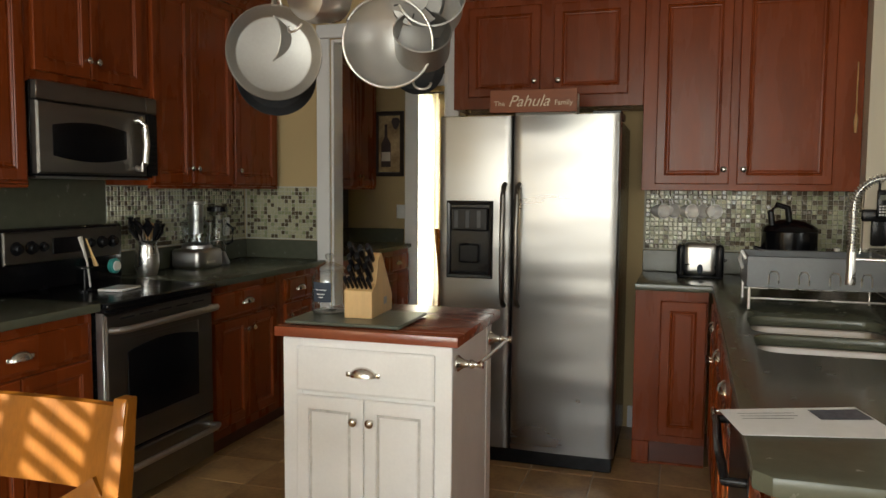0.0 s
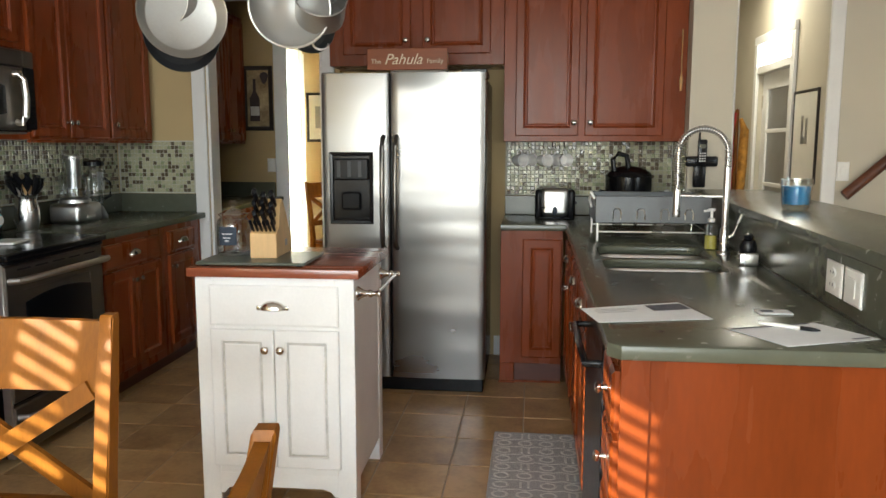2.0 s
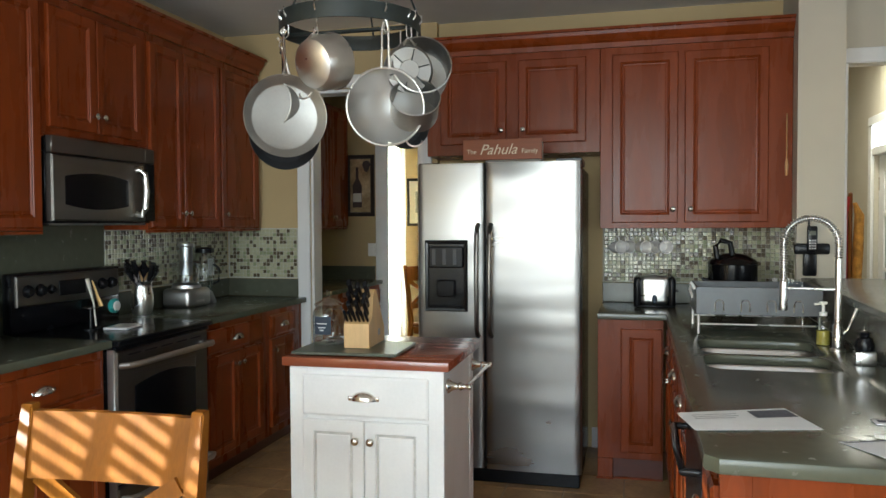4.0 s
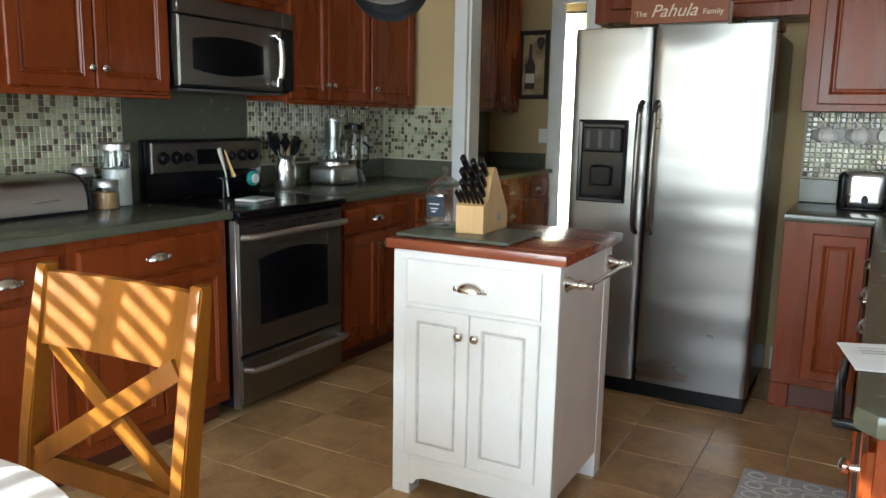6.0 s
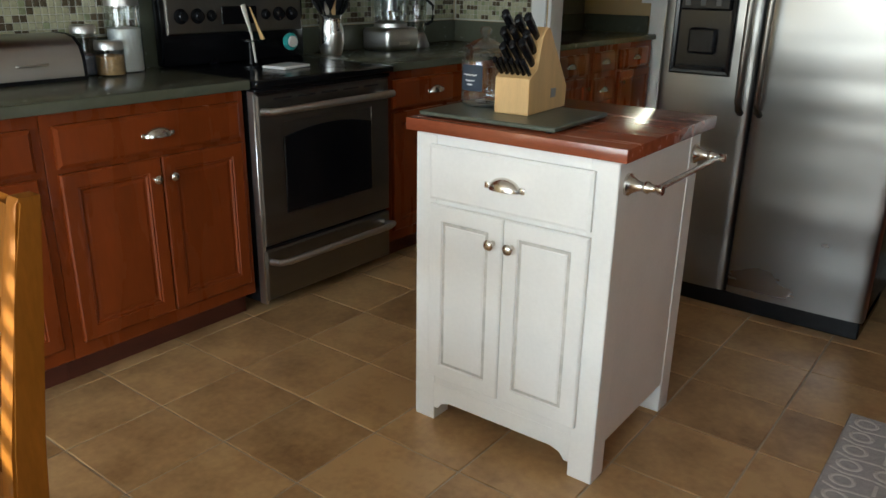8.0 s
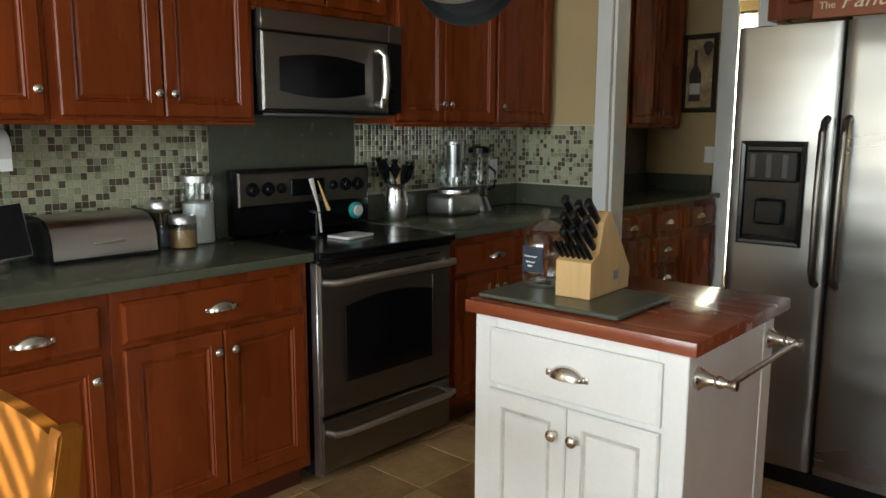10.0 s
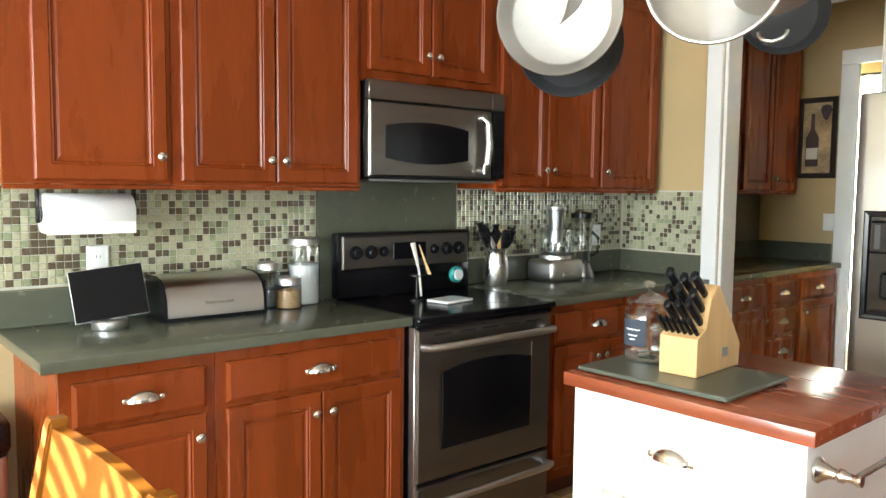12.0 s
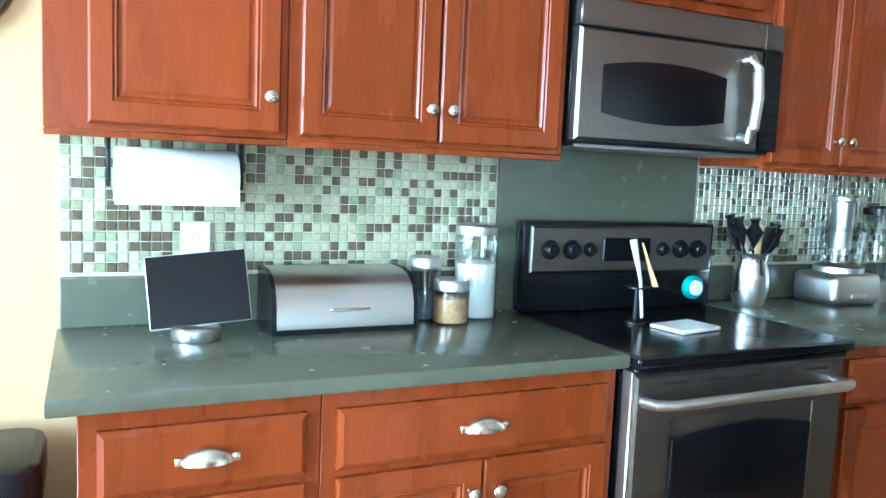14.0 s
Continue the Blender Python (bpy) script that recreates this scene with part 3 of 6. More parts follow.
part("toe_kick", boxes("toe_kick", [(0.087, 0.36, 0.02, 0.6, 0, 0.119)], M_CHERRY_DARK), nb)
part("foot_trim", boxes("foot_trim", [(-0.006, 0.09, -0.007, 0.0, 0, 0.012), (0.09, 0.36, 0.012, 0.019, 0, 0.012)], M_CHERRY, 0.002), nb)
put_door(nb, 0.128, 0.352, 0.162, 0.862, 0, None)

# peninsula: drawers, dishwasher, sink cabinet, facing west
PEN_X = 0.54


def pen(y):
    return T((PEN_X, y, 0)) @ FACE_W


du = thing("base_cabinet", pen(1.93), "cherry-stained drawer cabinet at the counter's end", "cabinet", "base cabinets")
carcass(du, 0.266, 0.55, 0.10, 0.912)
for k, (z0, z1) in enumerate(((0.72, 0.872), (0.53, 0.70), (0.34, 0.51), (0.15, 0.32))):
    put_drawer(du, 0.02, 0.245, z0, z1, 0, pull=False, knob=True)
dw = thing("dishwasher", pen(2.535), "black built-in dishwasher under the counter", "dishwasher")
part("body", box("body", 0.002, 0.604, -0.02, 0.5, 0.10, 0.905, M_BLACK, 0.004), dw)
part("handle", sweep("handle", [(0.06, -0.02, 0.80), (0.06, -0.06, 0.80), (0.3, -0.065, 0.80), (0.54, -0.06, 0.80), (0.54, -0.02, 0.80)], 0.011, M_BLACK), dw)
part("toe_kick", boxes("toe_kick", [(0.002, 0.604, 0.06, 0.5, 0, 0.099)], M_BLACK), dw)
su = thing("base_cabinet", pen(3.58), "cherry-stained sink cabinet under green counter", "cabinet", "base cabinets")
carcass(su, 1.042, 0.55, 0.10, 0.755)
part("top_rail", boxes("top_rail", [(0, 1.042, 0.0, 0.05, 0.756, 0.911)], M_CHERRY, 0.002), su)
for x0, x1, kx in ((0.03, 0.51, 0.48), (0.53, 1.01, 0.56)):
    put_drawer(su, x0, x1, 0.74, 0.872, 0)
    put_door(su, x0, x1, 0.155, 0.722, 0, (kx, 0.65))
base_unit(pen(4.33), 0.745, [(0.06, 0.71)], [(0.06, 0.38, "r"), (0.385, 0.71, "l")])
structure("wall_peninsula", prism("wall_peninsula", [(1.175, 1.665), (1.30, 1.665), (1.42, 4.499), (1.30, 4.499)], 0, 1.108, M_WALL_CREAM), "low wall carrying the raised bar", "wall")
endp = thing("end_panel", T((0.548, 1.663, 0)), "cherry-stained flat end panel of the peninsula", "panel")
part("panel", boxes("panel", [(0, 0.62, -0.002, 0.0012, 0.0, 0.912), (-0.012, 0.055, -0.012, -0.0022, 0, 0.912)], M_CHERRY, 0.0015), endp)

# ---- counters ----
CT0, CT1 = 0.913, 0.95


def counter(name, outline, label, holes=()):
    c = thing(name, Matrix(), label, "counter")
    part("top", prism("top", outline, CT0, CT1, M_COUNTER, 0.007, holes), c)
    return c


c1 = counter("counter", [(-2.498, 1.548), (-1.878, 1.548), (-1.878, 2.815), (-2.498, 2.815)], "dark green solid-surface counter with low backsplash")
part("backsplash", boxes("backsplash", [(-2.498, -2.48, 1.556, 2.765, CT1 + 0.001, 1.076)], M_COUNTER, 0.003), c1)
c2 = counter("counter", [(-2.498, 3.592), (-1.878, 3.592), (-1.878, PY - 0.003), (-2.498, PY - 0.003)], "dark green solid-surface counter running into the corner")
part("backsplash", boxes("backsplash", [(-2.498, -2.48, 3.595, PY - 0.002, CT1 + 0.001, 1.076), (-2.478, -1.942, PY - 0.02, PY - 0.002, CT1 + 0.001, 1.076)], M_COUNTER, 0.003), c2)


def rounded(x0, x1, y0, y1, r, n=5):
    out = []
    for cx, cy, a0 in ((x1 - r, y1 - r, 0), (x0 + r, y1 - r, 90), (x0 + r, y0 + r, 180), (x1 - r, y0 + r, 270)):
        for k in range(n + 1):
            a = radians(a0 + 90 * k / n)
            out.append((cx + r * math.cos(a), cy + r * math.sin(a)))
    return out


BOWLS = [(0.605, 1.045, 2.70, 3.0), (0.615, 1.065, 3.035, 3.40)]
c3 = counter("counter", [(0.503, 1.66), (0.533, 1.628), (1.145, 1.628), (1.265, 4.497), (1.219, 4.497), (1.219, NY - 0.002), (0.150, NY - 0.002), (0.150, 4.305), (0.52, 4.305)],
             "dark green solid-surface peninsula counter with sink", [rounded(*b, 0.07) for b in BOWLS])
part("backsplash", boxes("backsplash", [(0.152, 1.218, NY - 0.02, NY - 0.002, CT1 + 0.001, 1.076)], M_COUNTER, 0.003), c3)
d_bar = Vector((0.12, 2.866, 0)).normalized()
n_bar = Vector((d_bar.y, -d_bar.x, 0))
b0, b1 = Vector((1.147, 1.631, 0)), Vector((1.266, 4.494, 0))


def along(a, b, off0, off1):
    return [(p.x, p.y) for p in (a + n_bar * off0, a + n_bar * off1, b + n_bar * off1, b + n_bar * off0)]


part("bar_riser", prism("bar_riser", along(b0, b1, 0.0, 0.028), CT1 + 0.001, 1.110, M_COUNTER), c3)
part("bar_ledge", prism("bar_ledge", along(b0 - d_bar * 0.04, b1, -0.022, 0.40), 1.112, 1.15, M_COUNTER, 0.008), c3)
sink = thing("sink", Matrix(), "double-bowl brushed stainless undermount sink", "sink")
for x0, x1, y0, y1 in BOWLS:
    bm = bmesh.new()
    loops = []
    for inset, zz in ((-0.012, CT0 - 0.002), (-0.004, CT0 - 0.002), (0.0, CT0 - 0.01), (0.012, 0.80), (0.05, 0.77)):
        loops.append([bm.verts.new((x, y, zz)) for x, y in rounded(x0 + inset, x1 - inset, y0 + inset, y1 - inset, 0.07)])
    for a, b in zip(loops, loops[1:]):
        for i in range(len(a)):
            bm.faces.new((a[i], a[(i + 1) % len(a)], b[(i + 1) % len(a)], b[i]))
    bm.faces.new(loops[-1])
    part("bowl", finish(bm, "bowl", M_STEEL, 50), sink)

# green panel behind the range
structure("trim_range_panel", boxes("trim_range_panel", [(-2.498, -2.488, 2.768, 3.555, 0.9, 1.46)], M_COUNTER), "dark green solid-surface panel behind the range", "panel")

# ---- refrigerator ----
fr = thing("refrigerator", T((-0.84, 4.09, 0)), "side-by-side stainless steel refrigerator with black dispenser", "refrigerator")
FW = 0.915
part("body", box("body", 0.01, FW - 0.01, 0.085, 0.80, 0.03, 1.775, M_BLACK, 0.006), fr)
SPLIT = 0.385


def curved_door(x0, x1):
    """A door slab whose front bows out a little, with rounded sides."""
    bm = bmesh.new()
    n = 14
    z0, z1 = 0.085, 1.793
    prof = [(x0, 0.07), (x0, 0.016), (x0 + 0.004, 0.007), (x0 + 0.012, 0.002)]
    for k in range(1, n):
        x = x0 + 0.012 + (x1 - x0 - 0.024) * k / n
        prof.append((x, 0.002 - 0.006 * math.sin(math.pi * k / n)))
    prof += [(x1 - 0.012, 0.002), (x1 - 0.004, 0.007), (x1, 0.016), (x1, 0.07)]
    lo = [bm.verts.new((x, y, z0)) for x, y in prof]
    hi = [bm.verts.new((x, y, z1)) for x, y in prof]
    for i in range(len(prof)):
        j = (i + 1) % len(prof)
        bm.faces.new((lo[i], lo[j], hi[j], hi[i]))
    bm.faces.new(lo)
    bm.faces.new(hi)
    return finish(bm, "door", M_FRIDGE, 35)


part("door", curved_door(0.0, SPLIT - 0.004), fr)
part("door", curved_door(SPLIT + 0.004, FW), fr)
part("gasket", boxes("gasket", [(0.005, FW - 0.005, 0.072, 0.086, 0.08, 1.78)], M_GASKET), fr)
part("kick_grille", box("kick_grille", 0.01, FW - 0.01, 0.03, 0.5, 0.0, 0.078, M_BLACK, 0.006), fr)
part("hinge_cover", boxes("hinge_cover", [(0.0, 0.12, 0.03, 0.25, 1.776, 1.80), (FW - 0.14, FW + 0.0, 0.03, 0.3, 1.776, 1.812), (0.12, FW - 0.14, 0.09, 0.75, 1.776, 1.79)], M_BLACK, 0.004), fr)
dispenser = part("dispenser", framed("dispenser", 0.245, 0.40, [(0, 0.0), (0, 0.016), (0.006, 0.020), (0.018, 0.018), (0.022, 0.006)], M_BLACKGLASS), fr, T((0.168, 0.0, 1.165)), "black water and ice dispenser")
bm = bmesh.new()
add_box(bm, -0.10, 0.10, -0.028, -0.006, 0.045, 0.165, 0.008)
add_box(bm, -0.055, 0.055, -0.03, -0.006, -0.12, -0.02, 0.01)
add_box(bm, -0.095, 0.095, -0.032, -0.006, -0.18, -0.165, 0.004)
part("control_panel", finish(bm, "control_panel", M_BLACK, 40), dispenser)
bm = bmesh.new()
for k in range(3):
    add_box(bm, -0.078 + 0.06 * k, -0.058 + 0.06 * k, -0.0295, -0.027, 0.062, 0.15, 0.001)
part("buttons", finish(bm, "buttons", M_NONSTICK), dispenser)
for hx in (SPLIT - 0.036, SPLIT + 0.036):
    pts = [(hx, 0.0, 0.83), (hx, -0.035, 0.845), (hx, -0.055, 0.88), (hx, -0.062, 1.1), (hx, -0.062, 1.2), (hx, -0.055, 1.40), (hx, -0.035, 1.435), (hx, 0.0, 1.45)]
    part("handle", sweep("handle", pts, 0.013, M_STEEL_H, 12), fr)

# ---- range ----
rg = thing("range", T((-1.885, 2.822, 0)) @ FACE_E, "stainless electric range with black glass cooktop", "range")
RW = 0.762
part("body", box("body", 0.004, RW - 0.004, 0.012, 0.585, 0.05, 0.895, M_BLACK, 0.004), rg)
part("side_trim", boxes("side_trim", [(0.002, 0.020, -0.008, 0.03, 0.05, 0.905)], M_STEEL, 0.003), rg)
part("cooktop", boxes("cooktop", [(-0.002, RW + 0.002, -0.038, 0.56, 0.918, 0.948), (0.004, RW - 0.004, -0.02, 0.56, 0.897, 0.917)], M_BLACKGLASS, 0.006), rg)
for cx, cy, r in ((0.2, 0.13, 0.095), (0.56, 0.13, 0.075), (0.2, 0.40, 0.075), (0.56, 0.40, 0.095)):
    ring = [(cx + r * math.cos(a * math.pi / 16), cy + r * math.sin(a * math.pi / 16), 0.9482) for a in range(32)]
    part("burner_mark", sweep("burner_mark", ring, 0.0012, M_BLACK, 4, closed=True, flat=0.3), rg)
od = part("oven_door", framed("oven_door", 0.742, 0.60, [(0, 0.0), (0, 0.022), (0.008, 0.028), (0.115, 0.028), (0.118, 0.025)], [M_STEEL_H]), rg, T((RW / 2, 0.012, 0.595)), "brushed stainless oven door")
bm = bmesh.new()
gl = []
for k in range(25):
    x = -0.25 + 0.5 * k / 24
    gl.append((x, 0.145 + 0.028 * (1 - (x / 0.25) ** 2)))
outline = [(-0.25, -0.16), (0.25, -0.16)] + gl[::-1]
lo = [bm.verts.new((x, -0.0295, z)) for x, z in outline]
hi = [bm.verts.new((x * 0.985, -0.0325, z * 0.985)) for x, z in outline]
for i in range(len(lo)):
    bm.faces.new((lo[i], lo[(i + 1) % len(lo)], hi[(i + 1) % len(lo)], hi[i]))
bm.faces.new(hi)
part("oven_window", finish(bm, "oven_window", M_BLACKGLASS), od, T((0, 0, -0.02)), "dark oven window")
bm = bmesh.new()
for k in range(5):
    add_box(bm, -0.29 + 0.125 * k, -0.20 + 0.125 * k, -0.0295, -0.027, 0.272, 0.279)
part("vents", finish(bm, "vents", M_GASKET), od)
bar = [(-0.345, 0.0, 0.232), (-0.343, -0.05, 0.238), (-0.30, -0.068, 0.240), (0, -0.072, 0.242), (0.30, -0.068, 0.240), (0.343, -0.05, 0.238), (0.345, 0.0, 0.232)]
part("handle", sweep("handle", [(x, y - 0.026, z) for x, y, z in bar], 0.0125, M_STEEL, 12, flat=1.2), od)
dr = part("warming_drawer", framed("warming_drawer", 0.742, 0.215, [(0, 0.0), (0, 0.022), (0.008, 0.028)], [M_STEEL_H]), rg, T((RW / 2, 0.012, 0.172)), "brushed stainless drawer")
part("handle", sweep("handle", [(x, y - 0.026, z - 0.175) for x, y, z in bar], 0.012, M_STEEL, 12, flat=1.2), dr)
bp = part("control_backguard", box("control_backguard", 0.0, RW, 0.53, 0.585, 0.949, 1.235, M_BLACKGLASS, 0.012, 2), rg, None, "black backguard")
part("fascia", framed("fascia", 0.72, 0.145, [(0, 0), (0, 0.008), (0.006, 0.012)], M_STEEL_H), bp, T((RW / 2, 0.531, 1.148)), "stainless control fascia")
bm = bmesh.new()
add_box(bm, 0.285, 0.475, 0.512, 0.520, 1.11, 1.185, 0.004)
part("clock_panel", finish(bm, "clock_panel", M_BLACKGLASS), bp)
dial = lathe("dial", [(0, 0), (0.030, 0), (0.031, 0.006), (0.024, 0.008), (0.022, 0.026), (0.018, 0.03), (0, 0.03)], M_BLACK, 20)
for kx in (0.085, 0.165, 0.235, 0.525, 0.60, 0.675):
    part("dial", dial, bp, T((kx, 0.519, 1.148)) @ pose(0, 0, 0, 90, 0, 0) @ Matrix.Scale(0.75 if kx in (0.235, 0.525) else 1.0, 4))

# ---- microwave ----
mw = thing("microwave", T((-2.185, 2.822, 0)) @ FACE_E, "over-the-range stainless microwave with black sides", "microwave")
MWW = 0.765
part("body", box("body", 0.0, MWW, 0.03, 0.295, 1.468, 1.866, M_BLACK, 0.005), mw)
part("top_grille", boxes("top_grille", [(0.002, MWW - 0.085, -0.004, 0.029, 1.785, 1.864), (MWW - 0.083, MWW - 0.002, -0.002, 0.029, 1.785, 1.864)], M_STEEL_H, 0.004), mw)
md = part("door", framed("door", 0.678, 0.305, [(0, 0), (0, 0.026), (0.008, 0.034)], M_STEEL_H), mw, T((0.341, 0.029, 1.629)), "stainless microwave door")
bm = bmesh.new()
ol = []
for k in range(25):
    x = -0.26 + 0.45 * k / 24
    ol.append((x, 0.055 + 0.022 * (1 - ((x + 0.035) / 0.225) ** 2)))
ol2 = [(x, -0.075 - 0.022 * (1 - ((x + 0.035) / 0.225) ** 2)) for x, _ in ol]
outline = ol2 + ol[::-1]
lo = [bm.verts.new((x, -0.0342, z)) for x, z in outline]
hi = [bm.verts.new((x, -0.037, z)) for x, z in outline]
for i in range(len(lo)):
    bm.faces.new((lo[i], lo[(i + 1) % len(lo)], hi[(i + 1) % len(lo)], hi[i]))
bm.faces.new(hi)
part("window", finish(bm, "window", M_BLACKGLASS), md, None, "dark microwave window")
pts = [(0.26, -0.034, 0.115), (0.262, -0.06, 0.12), (0.268, -0.078, 0.09), (0.272, -0.085, 0.0), (0.268, -0.078, -0.09), (0.262, -0.06, -0.12), (0.26, -0.034, -0.115)]
part("handle", sweep("handle", pts, 0.016, M_POLISH, 12), md, None, "polished bowed handle")
part("control_panel", box("control_panel", 0.684, MWW - 0.004, -0.004, 0.029, 1.478, 1.783, M_BLACKGLASS, 0.004), mw)
bm = bmesh.new()
for i in range(3):
    for j in range(7):
        add_box(bm, 0.693 + 0.022 * i, 0.708 + 0.022 * i, -0.0055, -0.003, 1.495 + 0.028 * j, 1.510 + 0.028 * j)
part("keypad", finish(bm, "keypad", M_BLACK), mw)
part("underside", boxes("underside", [(0.03, MWW - 0.03, 0.04, 0.28, 1.458, 1.467)], M_GREYMETAL), mw)

# ---- kitchen island ----
isl = thing("kitchen_island", pose(-0.641, 2.922, 0, 0, 0, 0.6), "white painted kitchen island with red-brown wooden top", "island")
IW, ID = 0.612, 0.55
bm = bmesh.new()
add_box(bm, -IW / 2, IW / 2, -ID / 2, ID / 2, 0.10, 0.908, 0.003)
part("body", finish(bm, "body", M_WHITEPAINT, 40), isl)
for sx in (-1, 1):
    for sy in (-1, 1):
        x, y = sx * (IW / 2 - 0.035), sy * (ID / 2 - 0.035)
        part("corner_post", box("corner_post", x - 0.0375, x + 0.0375, y - 0.0375, y + 0.0375, 0.0, 0.904, M_WHITEPAINT), isl)
for sy in (-1, 1):
    bm = bmesh.new()
    pts = [(-IW / 2 + 0.07, 0.13), (-IW / 2 + 0.07, 0.045), (-IW / 2 + 0.085, 0.045), (-IW / 2 + 0.10, 0.065), (-IW / 2 + 0.13, 0.075)]
    pts = pts + [(-x, z) for x, z in pts[::-1]]
    y0 = sy * (ID / 2 + 0.0015)
    fr_ = [bm.verts.new((x, y0, z)) for x, z in pts]
    bk_ = [bm.verts.new((x, y0 - sy * 0.018, z)) for x, z in pts]
    for i in range(len(pts)):
        bm.faces.new((fr_[i], fr_[(i + 1) % len(pts)], bk_[(i + 1) % len(pts)], bk_[i]))
    bm.faces.new(fr_)
    bm.faces.new(bk_)
    part("apron", finish(bm, "apron", M_WHITEPAINT), isl)
top = part("top", box("top", -0.332, 0.332, -0.297, 0.33, 0.909, 0.944, M_BUTCHER, 0.003, 2), isl, None, "red-brown wooden butcher block top")
ISL_DOOR = [(0, 0), (0, 0.010), (0.004, 0.014), (0.044, 0.014), (0.047, 0.009), (0.050, 0.009), (0.056, 0.010), (0.060, 0.0125)]
IF = -ID / 2 - 0.004
ipull = part("drawer", framed("drawer", 0.50, 0.155, [(0, 0), (0, 0.010), (0.008, 0.014)], M_WHITEPAINT), isl, T((0, IF, 0.80)))
part("pull", PULL_ME, ipull, T((0, -0.014, 0.0)), "nickel cup pull")
for x0, x1, kx in ((-0.25, -0.0015, -0.03), (0.0015, 0.25, 0.03)):
    d = part("door", framed("door", x1 - x0, 0.545, ISL_DOOR, [M_WHITEPAINT, M_GROOVE], [0, 0, 0, 0, 1, 1, 0]), isl, T(((x0 + x1) / 2, IF, 0.435)))
    part("knob", KNOB_ME, d, T((kx - (x0 + x1) / 2, -0.014, 0.20)) @ KNOB_OUT, "shiny nickel knob")
tb = part("towel_bar", sweep("towel_bar", [(0.385, -0.23, 0.845), (0.385, 0.23, 0.845)], 0.0075, M_NICKEL, 12), isl, None, "satin nickel towel bar")
rose = lathe("bracket", [(0, 0), (0.028, 0), (0.028, 0.006), (0.022, 0.012), (0.014, 0.026), (0.011, 0.04), (0.015, 0.046), (0.015, 0.054), (0.010, 0.060), (0.010, 0.076), (0.013, 0.08), (0.013, 0.09), (0, 0.092)], M_NICKEL, 20)
for y in (-0.23, 0.23):
    part("bracket", rose, tb, T((0.311, y, 0.845)) @ pose(0, 0, 0, 0, 90, 0))

board = thing("serving_board", pose(-0.737, 2.815, 0.944, 0, 0, 2), "green-grey stone board on small feet", "board")
part("slab", box("slab", -0.212, 0.212, -0.16, 0.16, 0.006, 0.018, M_SLATE, 0.003), board)
for sx in (-1, 1):
    for sy in (-1, 1):
        part("foot", box("foot", sx * 0.185 - 0.01, sx * 0.185 + 0.01, sy * 0.135 - 0.01, sy * 0.135 + 0.01, 0.0, 0.006, M_BLACK, 0.001), board)

jar = thing("cookie_jar", T((-0.872, 2.86, 0.9625)), "clear glass lidded jar with a dark chalk label", "jar")
part("glass", lathe("glass", [(0, 0.0), (0.058, 0.0), (0.064, 0.006), (0.066, 0.02), (0.066, 0.125), (0.060, 0.142), (0.052, 0.150), (0.054, 0.158)], M_GLASS, 36), jar)
part("lid", lathe("lid", [(0.058, 0.159), (0.060, 0.164), (0.050, 0.170), (0.030, 0.182), (0.012, 0.188), (0.008, 0.195), (0.016, 0.203), (0.017, 0.212), (0.010, 0.220), (0, 0.221)], M_GLASS, 32), jar)
part("base_ring", lathe("base_ring", [(0.03, 0.001), (0.06, 0.002), (0.062, 0.008), (0.03, 0.006)], M_POLISH, 32), jar)
bm = bmesh.new()
vs = []
for k in range(13):
    a = radians(-125 + 65 * k / 12)
    vs.append([bm.verts.new((0.0672 * math.cos(a), 0.0672 * math.sin(a), zz)) for zz in (0.045, 0.118)])
for a, b in zip(vs, vs[1:]):
    bm.faces.new((a[0], b[0], b[1], a[1]))
lab = part("label", finish(bm, "label", M_CHALK), jar, None, "dark chalkboard label")
bm = bmesh.new()
for zz, a0, a1 in ((0.09, -112, -74), (0.074, -106, -80), (0.063, -100, -86)):
    add_sweep(bm, [(0.068 * math.cos(radians(a0 + (a1 - a0) * k / 10)), 0.068 * math.sin(radians(a0 + (a1 - a0) * k / 10)), zz + 0.002 * math.sin(k * 2.1)) for k in range(11)], 0.0016, 5)
part("chalk_writing", finish(bm, "chalk_writing", M_PAPER), jar)

blk = thing("knife_block", pose(-0.715, 2.763, 0.9625, 0, 0, 4), "pale beech knife block full of black-handled knives", "knife block")
prof = [(0, 0), (0, 0.098), (0.048, 0.118), (0.066, 0.198), (0.096, 0.228), (0.114, 0.224), (0.24, 0.06), (0.235, 0.0)]
bm = bmesh.new()
lo = [bm.verts.new((-0.052, y, z)) for y, z in prof]
hi = [bm.verts.new((0.052, y, z)) for y, z in prof]
for i in range(len(prof)):
    bm.faces.new((lo[i], lo[(i + 1) % len(prof)], hi[(i + 1) % len(prof)], hi[i]))
bm.faces.new(lo)
bm.faces.new(hi)
bmesh.ops.bevel(bm, geom=list(bm.edges), offset=0.002, segments=1, affect="EDGES")
part("block", finish(bm, "block", M_BEECH, 30), blk)
part("badge", boxes("badge", [(0.0515, 0.0535, 0.135, 0.165, 0.035, 0.06)], M_GREYMETAL), blk)


def knife_handle(L, r):
    return lathe("knife_handle", [(0, 0), (r * 0.75, 0.0), (r * 0.8, L * 0.15), (r, L * 0.5), (r * 0.95, L * 0.8), (r * 1.05, L * 0.93), (r * 0.7, L), (0, L)], M_BLACK, 10)


